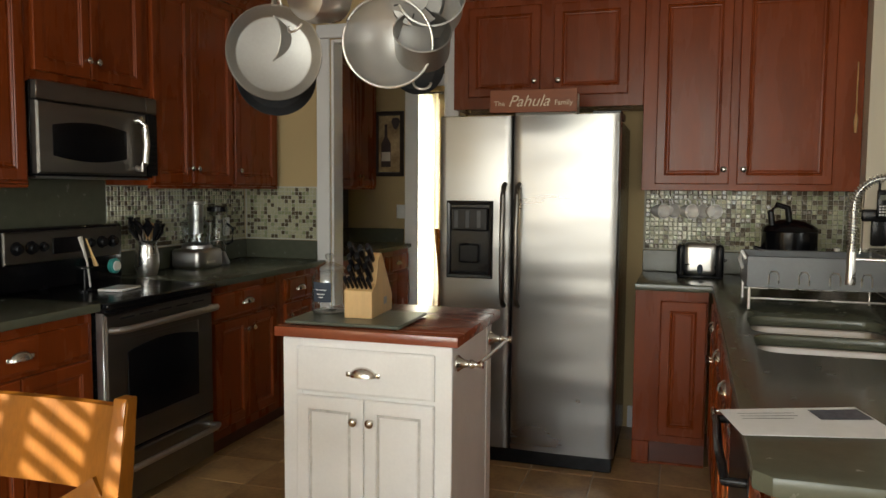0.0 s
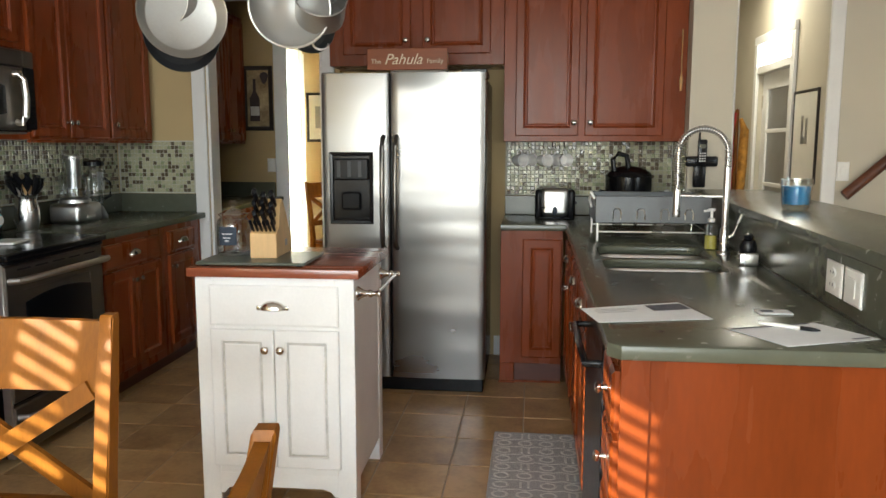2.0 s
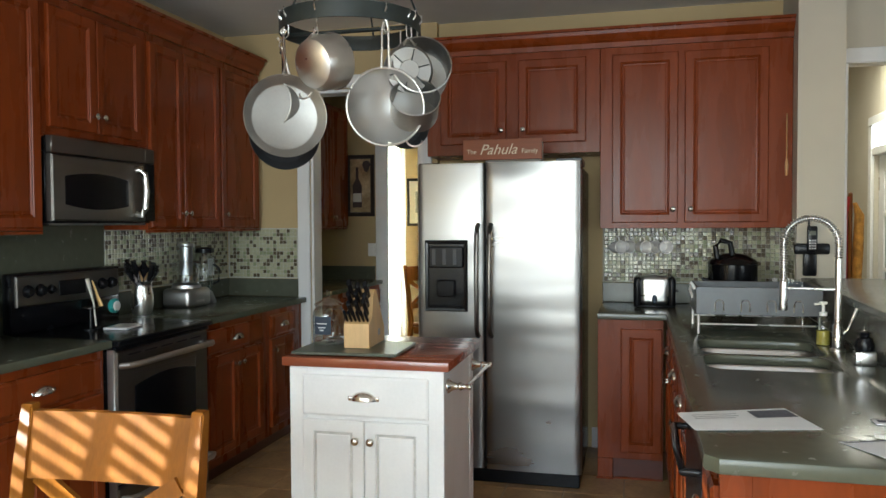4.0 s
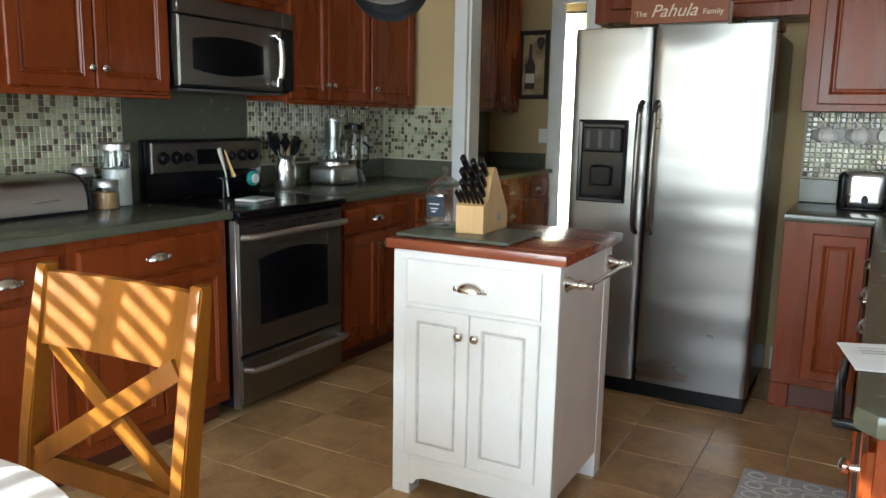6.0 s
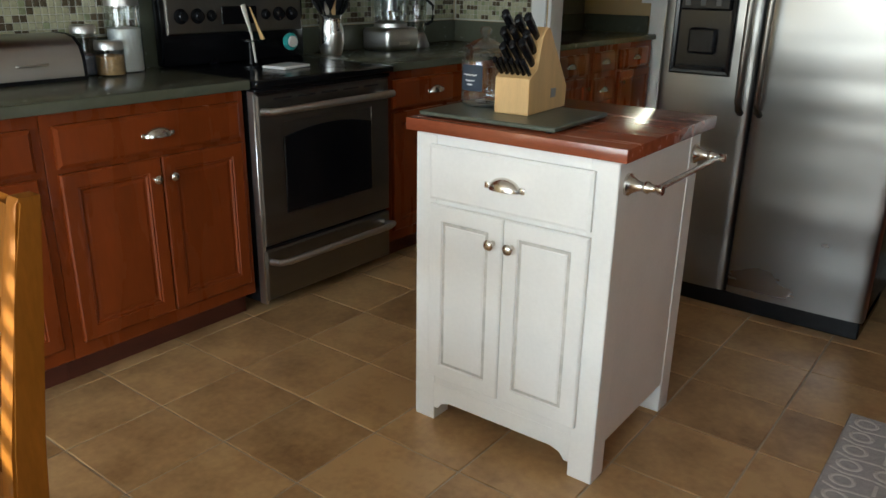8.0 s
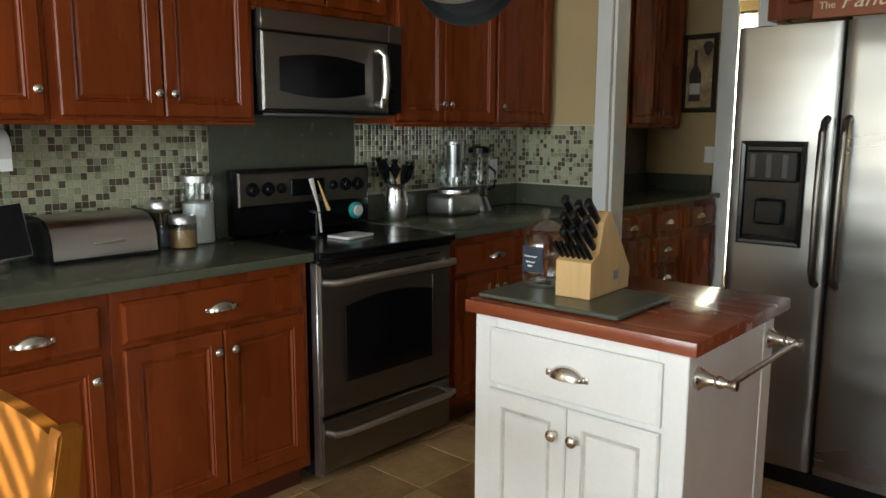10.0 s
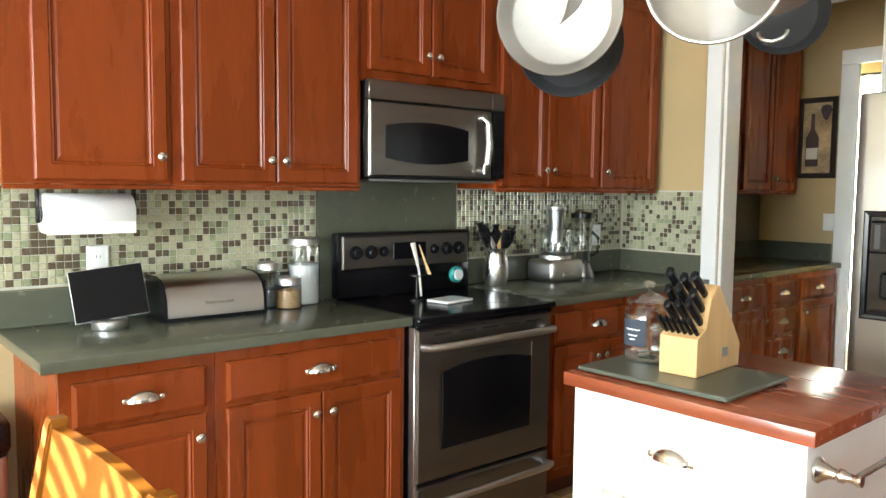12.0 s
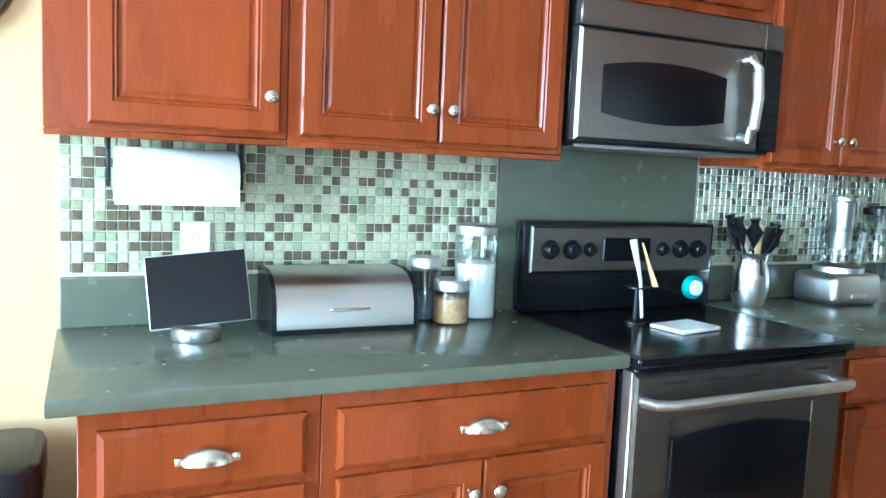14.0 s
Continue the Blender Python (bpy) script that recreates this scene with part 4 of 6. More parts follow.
kh_small, kh_big = knife_handle(0.066, 0.0075), knife_handle(0.078, 0.0125)
lean = pose(0, 0, 0, 48, 0, 0)
for k in range(6):
    part("knife_handle", kh_small, blk, T((-0.042 + 0.0168 * k, 0.022, 0.105)) @ lean @ Matrix.Diagonal((0.8, 1.25, 1, 1)))
for row, (y, z, n) in enumerate(((0.053, 0.132, 3), (0.060, 0.165, 3), (0.072, 0.202, 3))):
    for k in range(n):
        part("knife_handle", kh_big, blk, T((-0.032 + 0.032 * k, y, z)) @ lean @ Matrix.Diagonal((0.8, 1.2, 1.0 + 0.12 * ((k + row) % 3), 1)))

# ---- hanging pot rack ----
rack = thing("pot_rack", T((-0.705, 2.70, 0)), "dark metal ring pot rack hung from the ceiling", "pot rack")
bm = bmesh.new()
n = 48
for k in range(n):
    a0, a1 = 2 * math.pi * k / n, 2 * math.pi * (k + 1) / n
    q = []
    for r, z in ((0.262, 2.18), (0.27, 2.18), (0.27, 2.24), (0.262, 2.24)):
        q.append((r, z))
    v0 = [bm.verts.new((r * math.cos(a0), r * math.sin(a0), z)) for r, z in q]
    v1 = [bm.verts.new((r * math.cos(a1), r * math.sin(a1), z)) for r, z in q]
    for i in range(4):
        bm.faces.new((v0[i], v1[i], v1[(i + 1) % 4], v0[(i + 1) % 4]))
bmesh.ops.remove_doubles(bm, verts=bm.verts, dist=0.0005)
part("ring", finish(bm, "ring", M_BLACKIRON, 40), rack)
part("crossbar", boxes("crossbar", [(-0.262, 0.262, -0.012, 0.012, 2.19, 2.20)], M_BLACKIRON), rack)
for sx, sy in ((-1, 0), (1, 0), (0, -1), (0, 1)):
    pts = [(sx * 0.266, sy * 0.266, 2.24), (sx * 0.15, sy * 0.15, 2.52), (0, 0, 2.795)]
    part("chain", sweep("chain", pts, 0.004, M_BLACKIRON, 6), rack)
part("ceiling_plate", lathe("ceiling_plate", [(0, 2.77), (0.04, 2.775), (0.05, 2.797), (0, 2.798)], M_BLACKIRON, 20), rack)
hook_me = sweep("hook", [(0, 0.0, 0.035), (0, 0.012, 0.05), (0, 0.012, 0.07), (0, -0.004, 0.072), (0, -0.006, 0.0), (0, -0.004, -0.03), (0, 0.008, -0.042), (0, 0.018, -0.03)], 0.0032, M_POLISH, 6)


def hook_at(ang, z=2.17):
    a = radians(ang)
    return part("hook", hook_me, rack, T((0.266 * math.cos(a), 0.266 * math.sin(a), z)) @ pose(0, 0, 0, 0, 0, ang - 90))


def hung(name, label, ang, hang, yaw, build, category="pan"):
    """A pan that hangs from the ring: origin at its hanging hole; hang is the height of the hook's bend."""
    a = radians(ang)
    hook_at(ang)
    p = thing(name, T((-0.705 + 0.268 * math.cos(a), 2.70 + 0.268 * math.sin(a), hang)) @ pose(0, 0, 0, 0, 0, yaw), label, category, "hanging pots and pans")
    build(p)
    return p


DISH = pose(0, 0, 0, 90, 0, 0)  # lathe axis to -y


def fry_pan(r, depth, mat_in, mat_out, handle_len, handle_mat, hy=0.0):
    def build(p):
        body = lathe("pan", [(0, 0), (r * 0.78, 0), (r * 0.84, 0.004), (r * 0.97, depth - 0.004), (r * 1.01, depth), (r * 1.0, depth + 0.002), (r * 0.955, depth - 0.002), (r * 0.82, 0.008), (r * 0.77, 0.004), (0, 0.004)],
                     [mat_out, mat_in], 48, 40, [0, 0, 0, 1, 1, 1, 1, 1, 1])
        part("pan", body, p, T((0, hy, -handle_len - r)) @ DISH)
        bm = bmesh.new()
        add_sweep(bm, [(0, hy - depth + 0.004, -handle_len - 0.006), (0, hy - depth * 0.6, -handle_len + 0.03), (0, hy - depth * 0.3, -handle_len * 0.5), (0, hy, -0.012)], [0.013, 0.010, 0.011, 0.010], 10, flat=0.5)
        ring = [(0.010 * math.cos(k * math.pi / 6), hy, -0.004 + 0.010 * math.sin(k * math.pi / 6)) for k in range(12)]
        add_sweep(bm, ring, 0.003, 6, closed=True)
        part("handle", finish(bm, "handle", handle_mat, 50), p)
    return build


hung("frying_pan", "brushed stainless frying pan hanging open side out", -138, 2.155, 32, fry_pan(0.147, 0.045, M_PAN, M_POLISH, 0.165, M_POLISH, -0.05))
hung("griddle_pan", "dark non-stick pan hanging behind the steel pans", -128, 2.105, 34, fry_pan(0.13, 0.03, M_NONSTICK, M_NONSTICK, 0.185, M_BLACK, 0.10))
hung("frying_pan", "black non-stick frying pan", 60, 2.13, 38, fry_pan(0.105, 0.04, M_NONSTICK, M_NONSTICK, 0.16, M_BLACK))


def strainer(p):
    r = 0.138
    mesh_m = M_MESH
    part("mesh", lathe("mesh", [(r, 0.0), (r * 0.9, -0.035), (r * 0.7, -0.062), (r * 0.4, -0.082), (0, -0.09)], mesh_m, 40), p, T((0, 0, -0.165 - r)) @ DISH)
    part("rim", sweep("rim", [(r * math.cos(k * math.pi / 20), 0, -0.165 - r + r * math.sin(k * math.pi / 20)) for k in range(40)], 0.0045, M_POLISH, 8, closed=True), p)
    bm = bmesh.new()
    for sx in (-1, 1):
        add_sweep(bm, [(sx * 0.014, 0, -0.17), (sx * 0.011, 0, -0.03), (sx * 0.006, 0, -0.004), (0, 0, 0.004)], 0.0045, 8)
    part("handle", finish(bm, "handle", M_POLISH, 50), p)


def mesh_material():
    m = bpy.data.materials.new("fine_wire_mesh")
    m.use_nodes = True
    N, L = m.node_tree.nodes, m.node_tree.links
    b = N["Principled BSDF"]
    b.inputs["Base Color"].default_value = (0.62, 0.61, 0.58, 1)
    b.inputs["Metallic"].default_value, b.inputs["Roughness"].default_value = 0.6, 0.4
    tr = N.new("ShaderNodeBsdfTransparent")
    mixer = N.new("ShaderNodeMixShader")
    mixer.inputs[0].default_value = 0.62
    L.new(tr.outputs[0], mixer.inputs[1])
    L.new(b.outputs[0], mixer.inputs[2])
    L.new(mixer.outputs[0], N["Material Output"].inputs[0])
    return m


M_MESH = mesh_material()
hung("strainer", "large fine-mesh strainer with a steel wire rim", -42, 2.175, 24, strainer, "strainer")


def saucepan(r, h, tilt, hy, handle_len, lid=False, belly=False):
    def build(p):
        if belly:
            prof_ = [(0, 0), (r * 0.6, 0.0), (r * 0.85, 0.012), (r, h * 0.4), (r * 0.99, h * 0.75), (r * 1.04, h), (r * 0.98, h), (r * 0.93, h * 0.6), (r * 0.8, 0.02), (0, 0.01)]
        else:
            prof_ = [(0, 0), (r * 0.9, 0.0), (r * 0.97, 0.006), (r, 0.02), (r, h - 0.004), (r * 1.05, h), (r * 1.0, h + 0.002), (r * 0.97, h - 0.006), (r * 0.96, 0.01), (0, 0.006)]
        bx = part("pan", lathe("pan", prof_, M_POLISH if belly else M_PAN, 44, 35), p, T((0, hy, -handle_len - r)) @ pose(0, 0, 0, tilt, 0, 0))
        bm = bmesh.new()
        add_sweep(bm, [(0, hy, -handle_len - r * 0.1), (0, hy * 0.5, -handle_len * 0.55), (0, 0, -0.012)], [0.010, 0.008, 0.009], 10, flat=0.6)
        ring = [(0.011 * math.cos(k * math.pi / 6), 0, -0.002 + 0.011 * math.sin(k * math.pi / 6)) for k in range(12)]
        add_sweep(bm, ring, 0.003, 6, closed=True)
        loop = [(0.028 * math.cos(k * math.pi / 8), -0.02 + hy - 0.012 * math.sin(k * math.pi / 8), -handle_len - 2 * r - 0.004 - 0.022 * math.sin(k * math.pi / 8)) for k in range(9)]
        add_sweep(bm, loop, 0.004, 8)
        part("handle", finish(bm, "handle", M_POLISH, 50), p)
    return build


hung("saucepan", "shiny round-bellied steel saucepan showing its base", -96, 2.13, -22, saucepan(0.098, 0.12, -90 + 14, -0.03, 0.02, belly=True), "saucepan")
hung("saucepan", "stainless saucepan hanging behind the others", -140, 2.12, -20, saucepan(0.085, 0.09, 90, 0.05, 0.14), "saucepan")
hung("stock_pot", "stainless pot hanging on its side", 5, 2.14, 20, saucepan(0.105, 0.13, 78, 0.0, 0.03), "pot")
hung("saucepan", "stainless saucepan hanging mouth down", -10, 2.12, 20, saucepan(0.088, 0.10, 55, -0.01, 0.18), "saucepan")


def steamer(p):
    r = 0.088
    bm = bmesh.new()
    part("dish", lathe("dish", [(0, 0), (r * 0.4, 0.0), (r * 0.42, 0.006), (r * 0.92, 0.012), (r, 0.03), (r * 1.05, 0.034), (r * 1.0, 0.038), (r * 0.9, 0.018), (0, 0.008)], M_PAN, 40), p, T((0, -0.03, -0.03 - r)) @ pose(0, 0, 0, -90 + 8, 0, 0))
    for k in range(6):
        a = k * math.pi / 3 + 0.3
        c = Vector((math.cos(a), 0, math.sin(a)))
        add_sweep(bm, [Vector((0, -0.032, -0.03 - r)) + c * 0.034, Vector((0, -0.030, -0.03 - r)) + c * 0.076], 0.005, 6, flat=0.4)
    part("star_slots", finish(bm, "star_slots", M_NONSTICK, 50), p)
    part("handle", sweep("handle", [(-0.02, -0.03, -0.03), (-0.01, -0.01, -0.008), (0, 0, 0.004), (0.01, -0.01, -0.008), (0.02, -0.03, -0.03)], 0.004, M_POLISH, 8), p)


hung("steamer_lid", "steel steamer insert with a star of slots", -18, 2.13, 26, steamer, "lid")

# ---- things on the west counter ----
Z = CT1 + 0.0005
tab = thing("tablet", pose(-2.315, 1.857, Z, 0, 0, 82), "black-screened tablet leaning on a silver speaker dock", "tablet")
part("dock", lathe("dock", [(0, 0), (0.056, 0), (0.058, 0.004), (0.058, 0.026), (0.052, 0.032), (0, 0.032)], M_SILVER, 32), tab, T((0.0, -0.02, 0)))
slab = part("slab", box("slab", -0.118, 0.118, -0.005, 0.005, 0.0, 0.178, M_SILVER, 0.004, 2), tab, pose(0.012, -0.012, 0.030, -14, -6, 0), "silver-edged tablet body")
part("screen", boxes("screen", [(-0.1155, 0.1155, -0.0062, -0.0054, 0.003, 0.175)], M_SCREEN), slab, None, "dark glossy screen")

bb = thing("bread_box", T((-2.275, 2.03, Z)) @ FACE_E, "brushed steel roll-top bread box with black ends", "bread box")
prof = [(0.0, 0.014), (0.004, 0.075), (0.02, 0.115), (0.055, 0.142), (0.10, 0.152), (0.185, 0.154), (0.19, 0.014)]
bm = bmesh.new()
lo = [bm.verts.new((0.012, y, z)) for y, z in prof]
hi = [bm.verts.new((0.378, y, z)) for y, z in prof]
for i in range(len(prof)):
    bm.faces.new((lo[i], lo[(i + 1) % len(prof)], hi[(i + 1) % len(prof)], hi[i]))
part("shell", finish(bm, "shell", M_STEEL, 60), bb)
bm = bmesh.new()
for x0 in (0.0, 0.379):
    lo = [bm.verts.new((x0, y * 1.0, z * 1.02)) for y, z in prof]
    hi = [bm.verts.new((x0 + 0.011, y * 1.0, z * 1.02)) for y, z in prof]
    for i in range(len(prof)):
        bm.faces.new((lo[i], lo[(i + 1) % len(prof)], hi[(i + 1) % len(prof)], hi[i]))
    bm.faces.new(lo)
    bm.faces.new(hi)
add_box(bm, 0.0, 0.39, 0.0, 0.19, 0.0, 0.0135)
part("ends", finish(bm, "ends", M_BLACK), bb)
part("handle", sweep("handle", [(0.15, -0.0, 0.062), (0.15, -0.012, 0.062), (0.25, -0.012, 0.062), (0.25, 0.0, 0.062)], 0.004, M_POLISH, 8), bb)


def canister(x, y, r, h, fill, fill_h, label, lid_mat=None):
    c = thing("canister", T((x, y, Z)), label, "jar", "counter jars")
    part("glass", lathe("glass", [(0, 0), (r, 0), (r * 1.01, 0.004), (r * 1.01, h * 0.93), (r * 0.94, h * 0.95), (r * 0.94, h)], M_GLASS, 32), c)
    part("contents", lathe("contents", [(0, 0.004), (r * 0.95, 0.004), (r * 0.95, fill_h), (r * 0.4, fill_h + 0.006), (0, fill_h + 0.004)], fill, 28), c)
    part("lid", lathe("lid", [(0, h - 0.006), (r * 0.98, h - 0.006), (r * 0.98, h + 0.018), (r * 0.9, h + 0.024), (0, h + 0.024)], lid_mat or M_STEEL, 32), c)
    return c


canister(-2.415, 2.66, 0.064, 0.25, M_SUGAR, 0.16, "tall glass canister half full of white sugar")
canister(-2.345, 2.55, 0.052, 0.10, M_OATS, 0.07, "small glass jar of oats with steel lid")
canister(-2.42, 2.50, 0.046, 0.155, M_INK, 0.07, "glass jar with dark contents and steel lid")

roll = thing("paper_towel_holder", T((-2.385, 1.675, 1.335)), "white paper towel roll on a dark under-cabinet holder", "paper towel")
part("roll", lathe("roll", [(0.02, 0), (0.063, 0), (0.066, 0.004), (0.066, 0.277), (0.063, 0.281), (0.02, 0.281)], M_TOWEL, 40), roll, pose(0, 0, 0, -90, 0, 0), "white paper towel roll")
bm = bmesh.new()
for y in (-0.012, 0.293):
    add_box(bm, -0.014, 0.014, y - 0.005, y + 0.005, -0.03, 0.098, 0.003)
add_box(bm, -0.02, 0.02, -0.017, 0.298, 0.093, 0.0985, 0.002)
part("bracket", finish(bm, "bracket", M_BLACK, 40), roll)
part("sheet", boxes("sheet", [(0.058, 0.0595, 0.0, 0.281, -0.068, -0.02)], M_TOWEL), roll)


def outlet(m, label, kind_="socket"):
    o = thing("wall_outlet" if kind_ == "socket" else "light_switch", m, label, "outlet" if kind_ == "socket" else "switch")
    part("plate", framed("plate", 0.075, 0.12, [(0, 0), (0, 0.003), (0.005, 0.006)], M_WHITEPLASTIC), o)
    if kind_ == "socket":
        for dz in (-0.022, 0.022):
            part("socket", lathe("socket", [(0, 0), (0.016, 0), (0.016, 0.003), (0, 0.003)], M_WHITEPLASTIC, 18), o, T((0, -0.0058, dz)) @ DISH)
            part("slots", boxes("slots", [(-0.007, -0.005, -0.0097, -0.0088, dz - 0.004, dz + 0.006), (0.005, 0.007, -0.0097, -0.0088, dz - 0.004, dz + 0.006)], M_INK), o)
    else:
        part("toggle", boxes("toggle", [(-0.016, 0.016, -0.009, -0.0055, -0.033, 0.033)], M_WHITEPLASTIC, 0.0015), o)
    return o


outlet(T((-2.487, 1.873, 1.155)) @ FACE_E, "white double wall outlet above the counter")
outlet(T((-2.487, 4.645, 1.17)) @ FACE_E, "white double wall outlet above the counter")

# things on the range and the counter beyond
sr = thing("spoon_rest", pose(-2.10, 3.19, 0.949, 0, 0, 10), "white square tile spoon rest on the cooktop", "spoon rest")
part("tile", box("tile", -0.06, 0.06, -0.085, 0.085, 0.0, 0.012, M_CERAMIC, 0.003), sr)
uh = thing("utensil_stand", T((-2.215, 3.10, 0.949)), "black stand holding pale spatulas", "utensil stand")
part("stand", lathe("stand", [(0, 0), (0.042, 0), (0.042, 0.006), (0.01, 0.012), (0.007, 0.10), (0.036, 0.104), (0.036, 0.110), (0, 0.110)], M_BLACK, 24), uh)
part("spatula", sweep("spatula", [(0.03, 0.0, 0.02), (0.028, -0.012, 0.13), (0.012, -0.035, 0.25)], [0.006, 0.006, 0.014], M_SPATULA, 10, flat=0.4), uh, None, "pale rubber spatula")
part("spoon", sweep("spoon", [(0.02, 0.05, 0.112), (0.018, 0.03, 0.16), (0.012, 0.0, 0.24)], [0.014, 0.010, 0.005], M_BEECH, 10, flat=0.5), uh, None, "wooden spoon")
tm = thing("kitchen_timer", T((-2.337, 3.42, 1.03)) @ FACE_E, "round teal and white kitchen timer on the range back", "timer")
part("case", lathe("case", [(0, 0), (0.036, 0), (0.038, 0.006), (0.038, 0.018), (0.032, 0.024), (0, 0.024)], M_TEAL, 28), tm, DISH)
part("face", lathe("face", [(0, 0.0242), (0.026, 0.0242), (0.024, 0.032), (0, 0.034)], M_CERAMIC, 24), tm, DISH)

cr = thing("utensil_crock", T((-2.375, 3.725, Z)), "polished steel pitcher full of cooking utensils", "crock")
part("pitcher", lathe("pitcher", [(0, 0), (0.048, 0), (0.053, 0.008), (0.063, 0.06), (0.062, 0.11), (0.052, 0.155), (0.053, 0.175), (0.060, 0.188), (0.056, 0.188), (0.049, 0.16), (0.056, 0.07), (0, 0.01)], M_POLISH, 36), cr)
random.seed(4)
for k in range(9):
    a = 2 * math.pi * k / 9
    r0, L = 0.018, 0.23 + 0.05 * random.random()
    p0 = (r0 * math.cos(a), r0 * math.sin(a), 0.05)
    p1 = (0.042 * math.cos(a), 0.045 * math.sin(a), L * 0.72)
    p2 = (0.068 * math.cos(a), 0.082 * math.sin(a), L - 0.005)
    head = [M_BLACK, M_BLACK, M_BLACK, M_BEECH, M_SPATULA, M_BLACK, M_BLACK, M_BLACK, M_BLACK][k]
    part("utensil", sweep("utensil", [p0, p1, p2, (p2[0] * 1.1, p2[1] * 1.1, p2[2] + 0.045)], [0.005, 0.006, 0.03, 0.026], head, 10, flat=0.45), cr)

fp = thing("food_processor", T((-2.36, 4.15, Z)), "steel and clear plastic food processor", "food processor")
part("base", box("base", -0.095, 0.095, -0.125, 0.125, 0.0, 0.115, M_STEEL, 0.024, 3), fp)
part("collar", lathe("collar", [(0, 0.116), (0.088, 0.116), (0.086, 0.135), (0.07, 0.142), (0, 0.142)], M_STEEL, 32), fp)
part("bowl", lathe("bowl", [(0.068, 0.143), (0.08, 0.15), (0.088, 0.27), (0.08, 0.278), (0.05, 0.284), (0.053, 0.288), (0.055, 0.375), (0.05, 0.375)], M_GLASS, 36), fp)
part("pusher", lathe("pusher", [(0, 0.20), (0.036, 0.20), (0.04, 0.37), (0.052, 0.376), (0.05, 0.39), (0, 0.392)], M_SILVER, 24), fp)
part("bowl_handle", sweep("bowl_handle", [(0, 0.086, 0.16), (0, 0.118, 0.175), (0, 0.12, 0.25), (0, 0.086, 0.268)], 0.009, M_GREYMETAL, 10), fp)
part("buttons", boxes("buttons", [(0.094, 0.098, -0.04, 0.04, 0.03, 0.045)], M_POLISH), fp)
bl = thing("blender", T((-2.38, 4.39, Z)), "small blender with clear jar", "blender")
part("base", lathe("base", [(0, 0), (0.07, 0), (0.072, 0.01), (0.055, 0.05), (0.045, 0.075), (0, 0.08)], M_GREYMETAL, 28), bl)
part("jar", lathe("jar", [(0.04, 0.082), (0.048, 0.09), (0.062, 0.32), (0.059, 0.325)], M_GLASS, 28), bl)
part("lid", lathe("lid", [(0, 0.326), (0.063, 0.326), (0.063, 0.352), (0.03, 0.362), (0, 0.363)], M_BLACK, 28), bl)
part("handle", sweep("handle", [(0.05, 0.02, 0.12), (0.085, 0.03, 0.14), (0.09, 0.03, 0.22), (0.055, 0.02, 0.25)], 0.008, M_BLACK, 8), bl)

# ---- by the refrigerator ----
sg = thing("wooden_sign", pose(-0.365, 4.135, 1.8125, -4, 0, 0), "red-brown wooden family sign on the refrigerator", "sign")
part("plank", box("plank", -0.222, 0.222, 0.0, 0.016, 0.0, 0.115, M_SIGN, 0.002), sg)


def lettering(body, size, parent, m, mat, name="lettering", shear=0.0):
    cu = bpy.data.curves.new(name, "FONT")
    cu.body, cu.size, cu.extrude, cu.align_x, cu.shear = body, size, 0.0008, "CENTER", shear
    cu.materials.append(mat)
    return part(name, cu, parent, m)


UPRIGHT = pose(0, 0, 0, 90, 0, 0)
lettering("The", 0.036, sg, T((-0.172, -0.001, 0.034)) @ UPRIGHT, M_SIGNTEXT)
lettering("Pahula", 0.082, sg, T((-0.022, -0.001, 0.030)) @ UPRIGHT, M_SIGNTEXT, shear=0.35)
lettering("Family", 0.036, sg, T((0.155, -0.001, 0.034)) @ UPRIGHT, M_SIGNTEXT)
bt = thing("folded_papers", T((-0.32, 4.30, 1.7915)), "stack of cream folded papers behind the sign", "papers")
part("stack", box("stack", -0.16, 0.16, -0.05, 0.05, 0.0, 0.135, M_MAT, 0.006), bt)

tst = thing("toaster", T((0.468, 4.72, Z)), "chrome toaster with black ends", "toaster")
bm = bmesh.new()
add_box(bm, -0.088, 0.088, -0.08, 0.08, 0.012, 0.192, 0.034, seg=5)
part("shell", finish(bm, "shell", M_POLISH, 50), tst)
bm = bmesh.new()
for s in (-1, 1):
    add_box(bm, *sorted((s * 0.076, s * 0.122)), -0.085, 0.085, 0.0, 0.184, 0.022, seg=3)
add_box(bm, -0.12, 0.12, -0.078, 0.078, 0.0, 0.014, 0.003)
part("ends", finish(bm, "ends", M_BLACK, 50), tst)
part("lever", box("lever", 0.122, 0.137, -0.02, 0.02, 0.09, 0.105, M_BLACK, 0.003), tst)
part("dial", lathe("dial", [(0, 0), (0.016, 0), (0.017, 0.006), (0.013, 0.010), (0, 0.010)], M_CHALK, 20), tst, T((0.0, -0.0795, 0.05)) @ DISH @ Matrix.Diagonal((0.9, 1.6, 1, 1)))

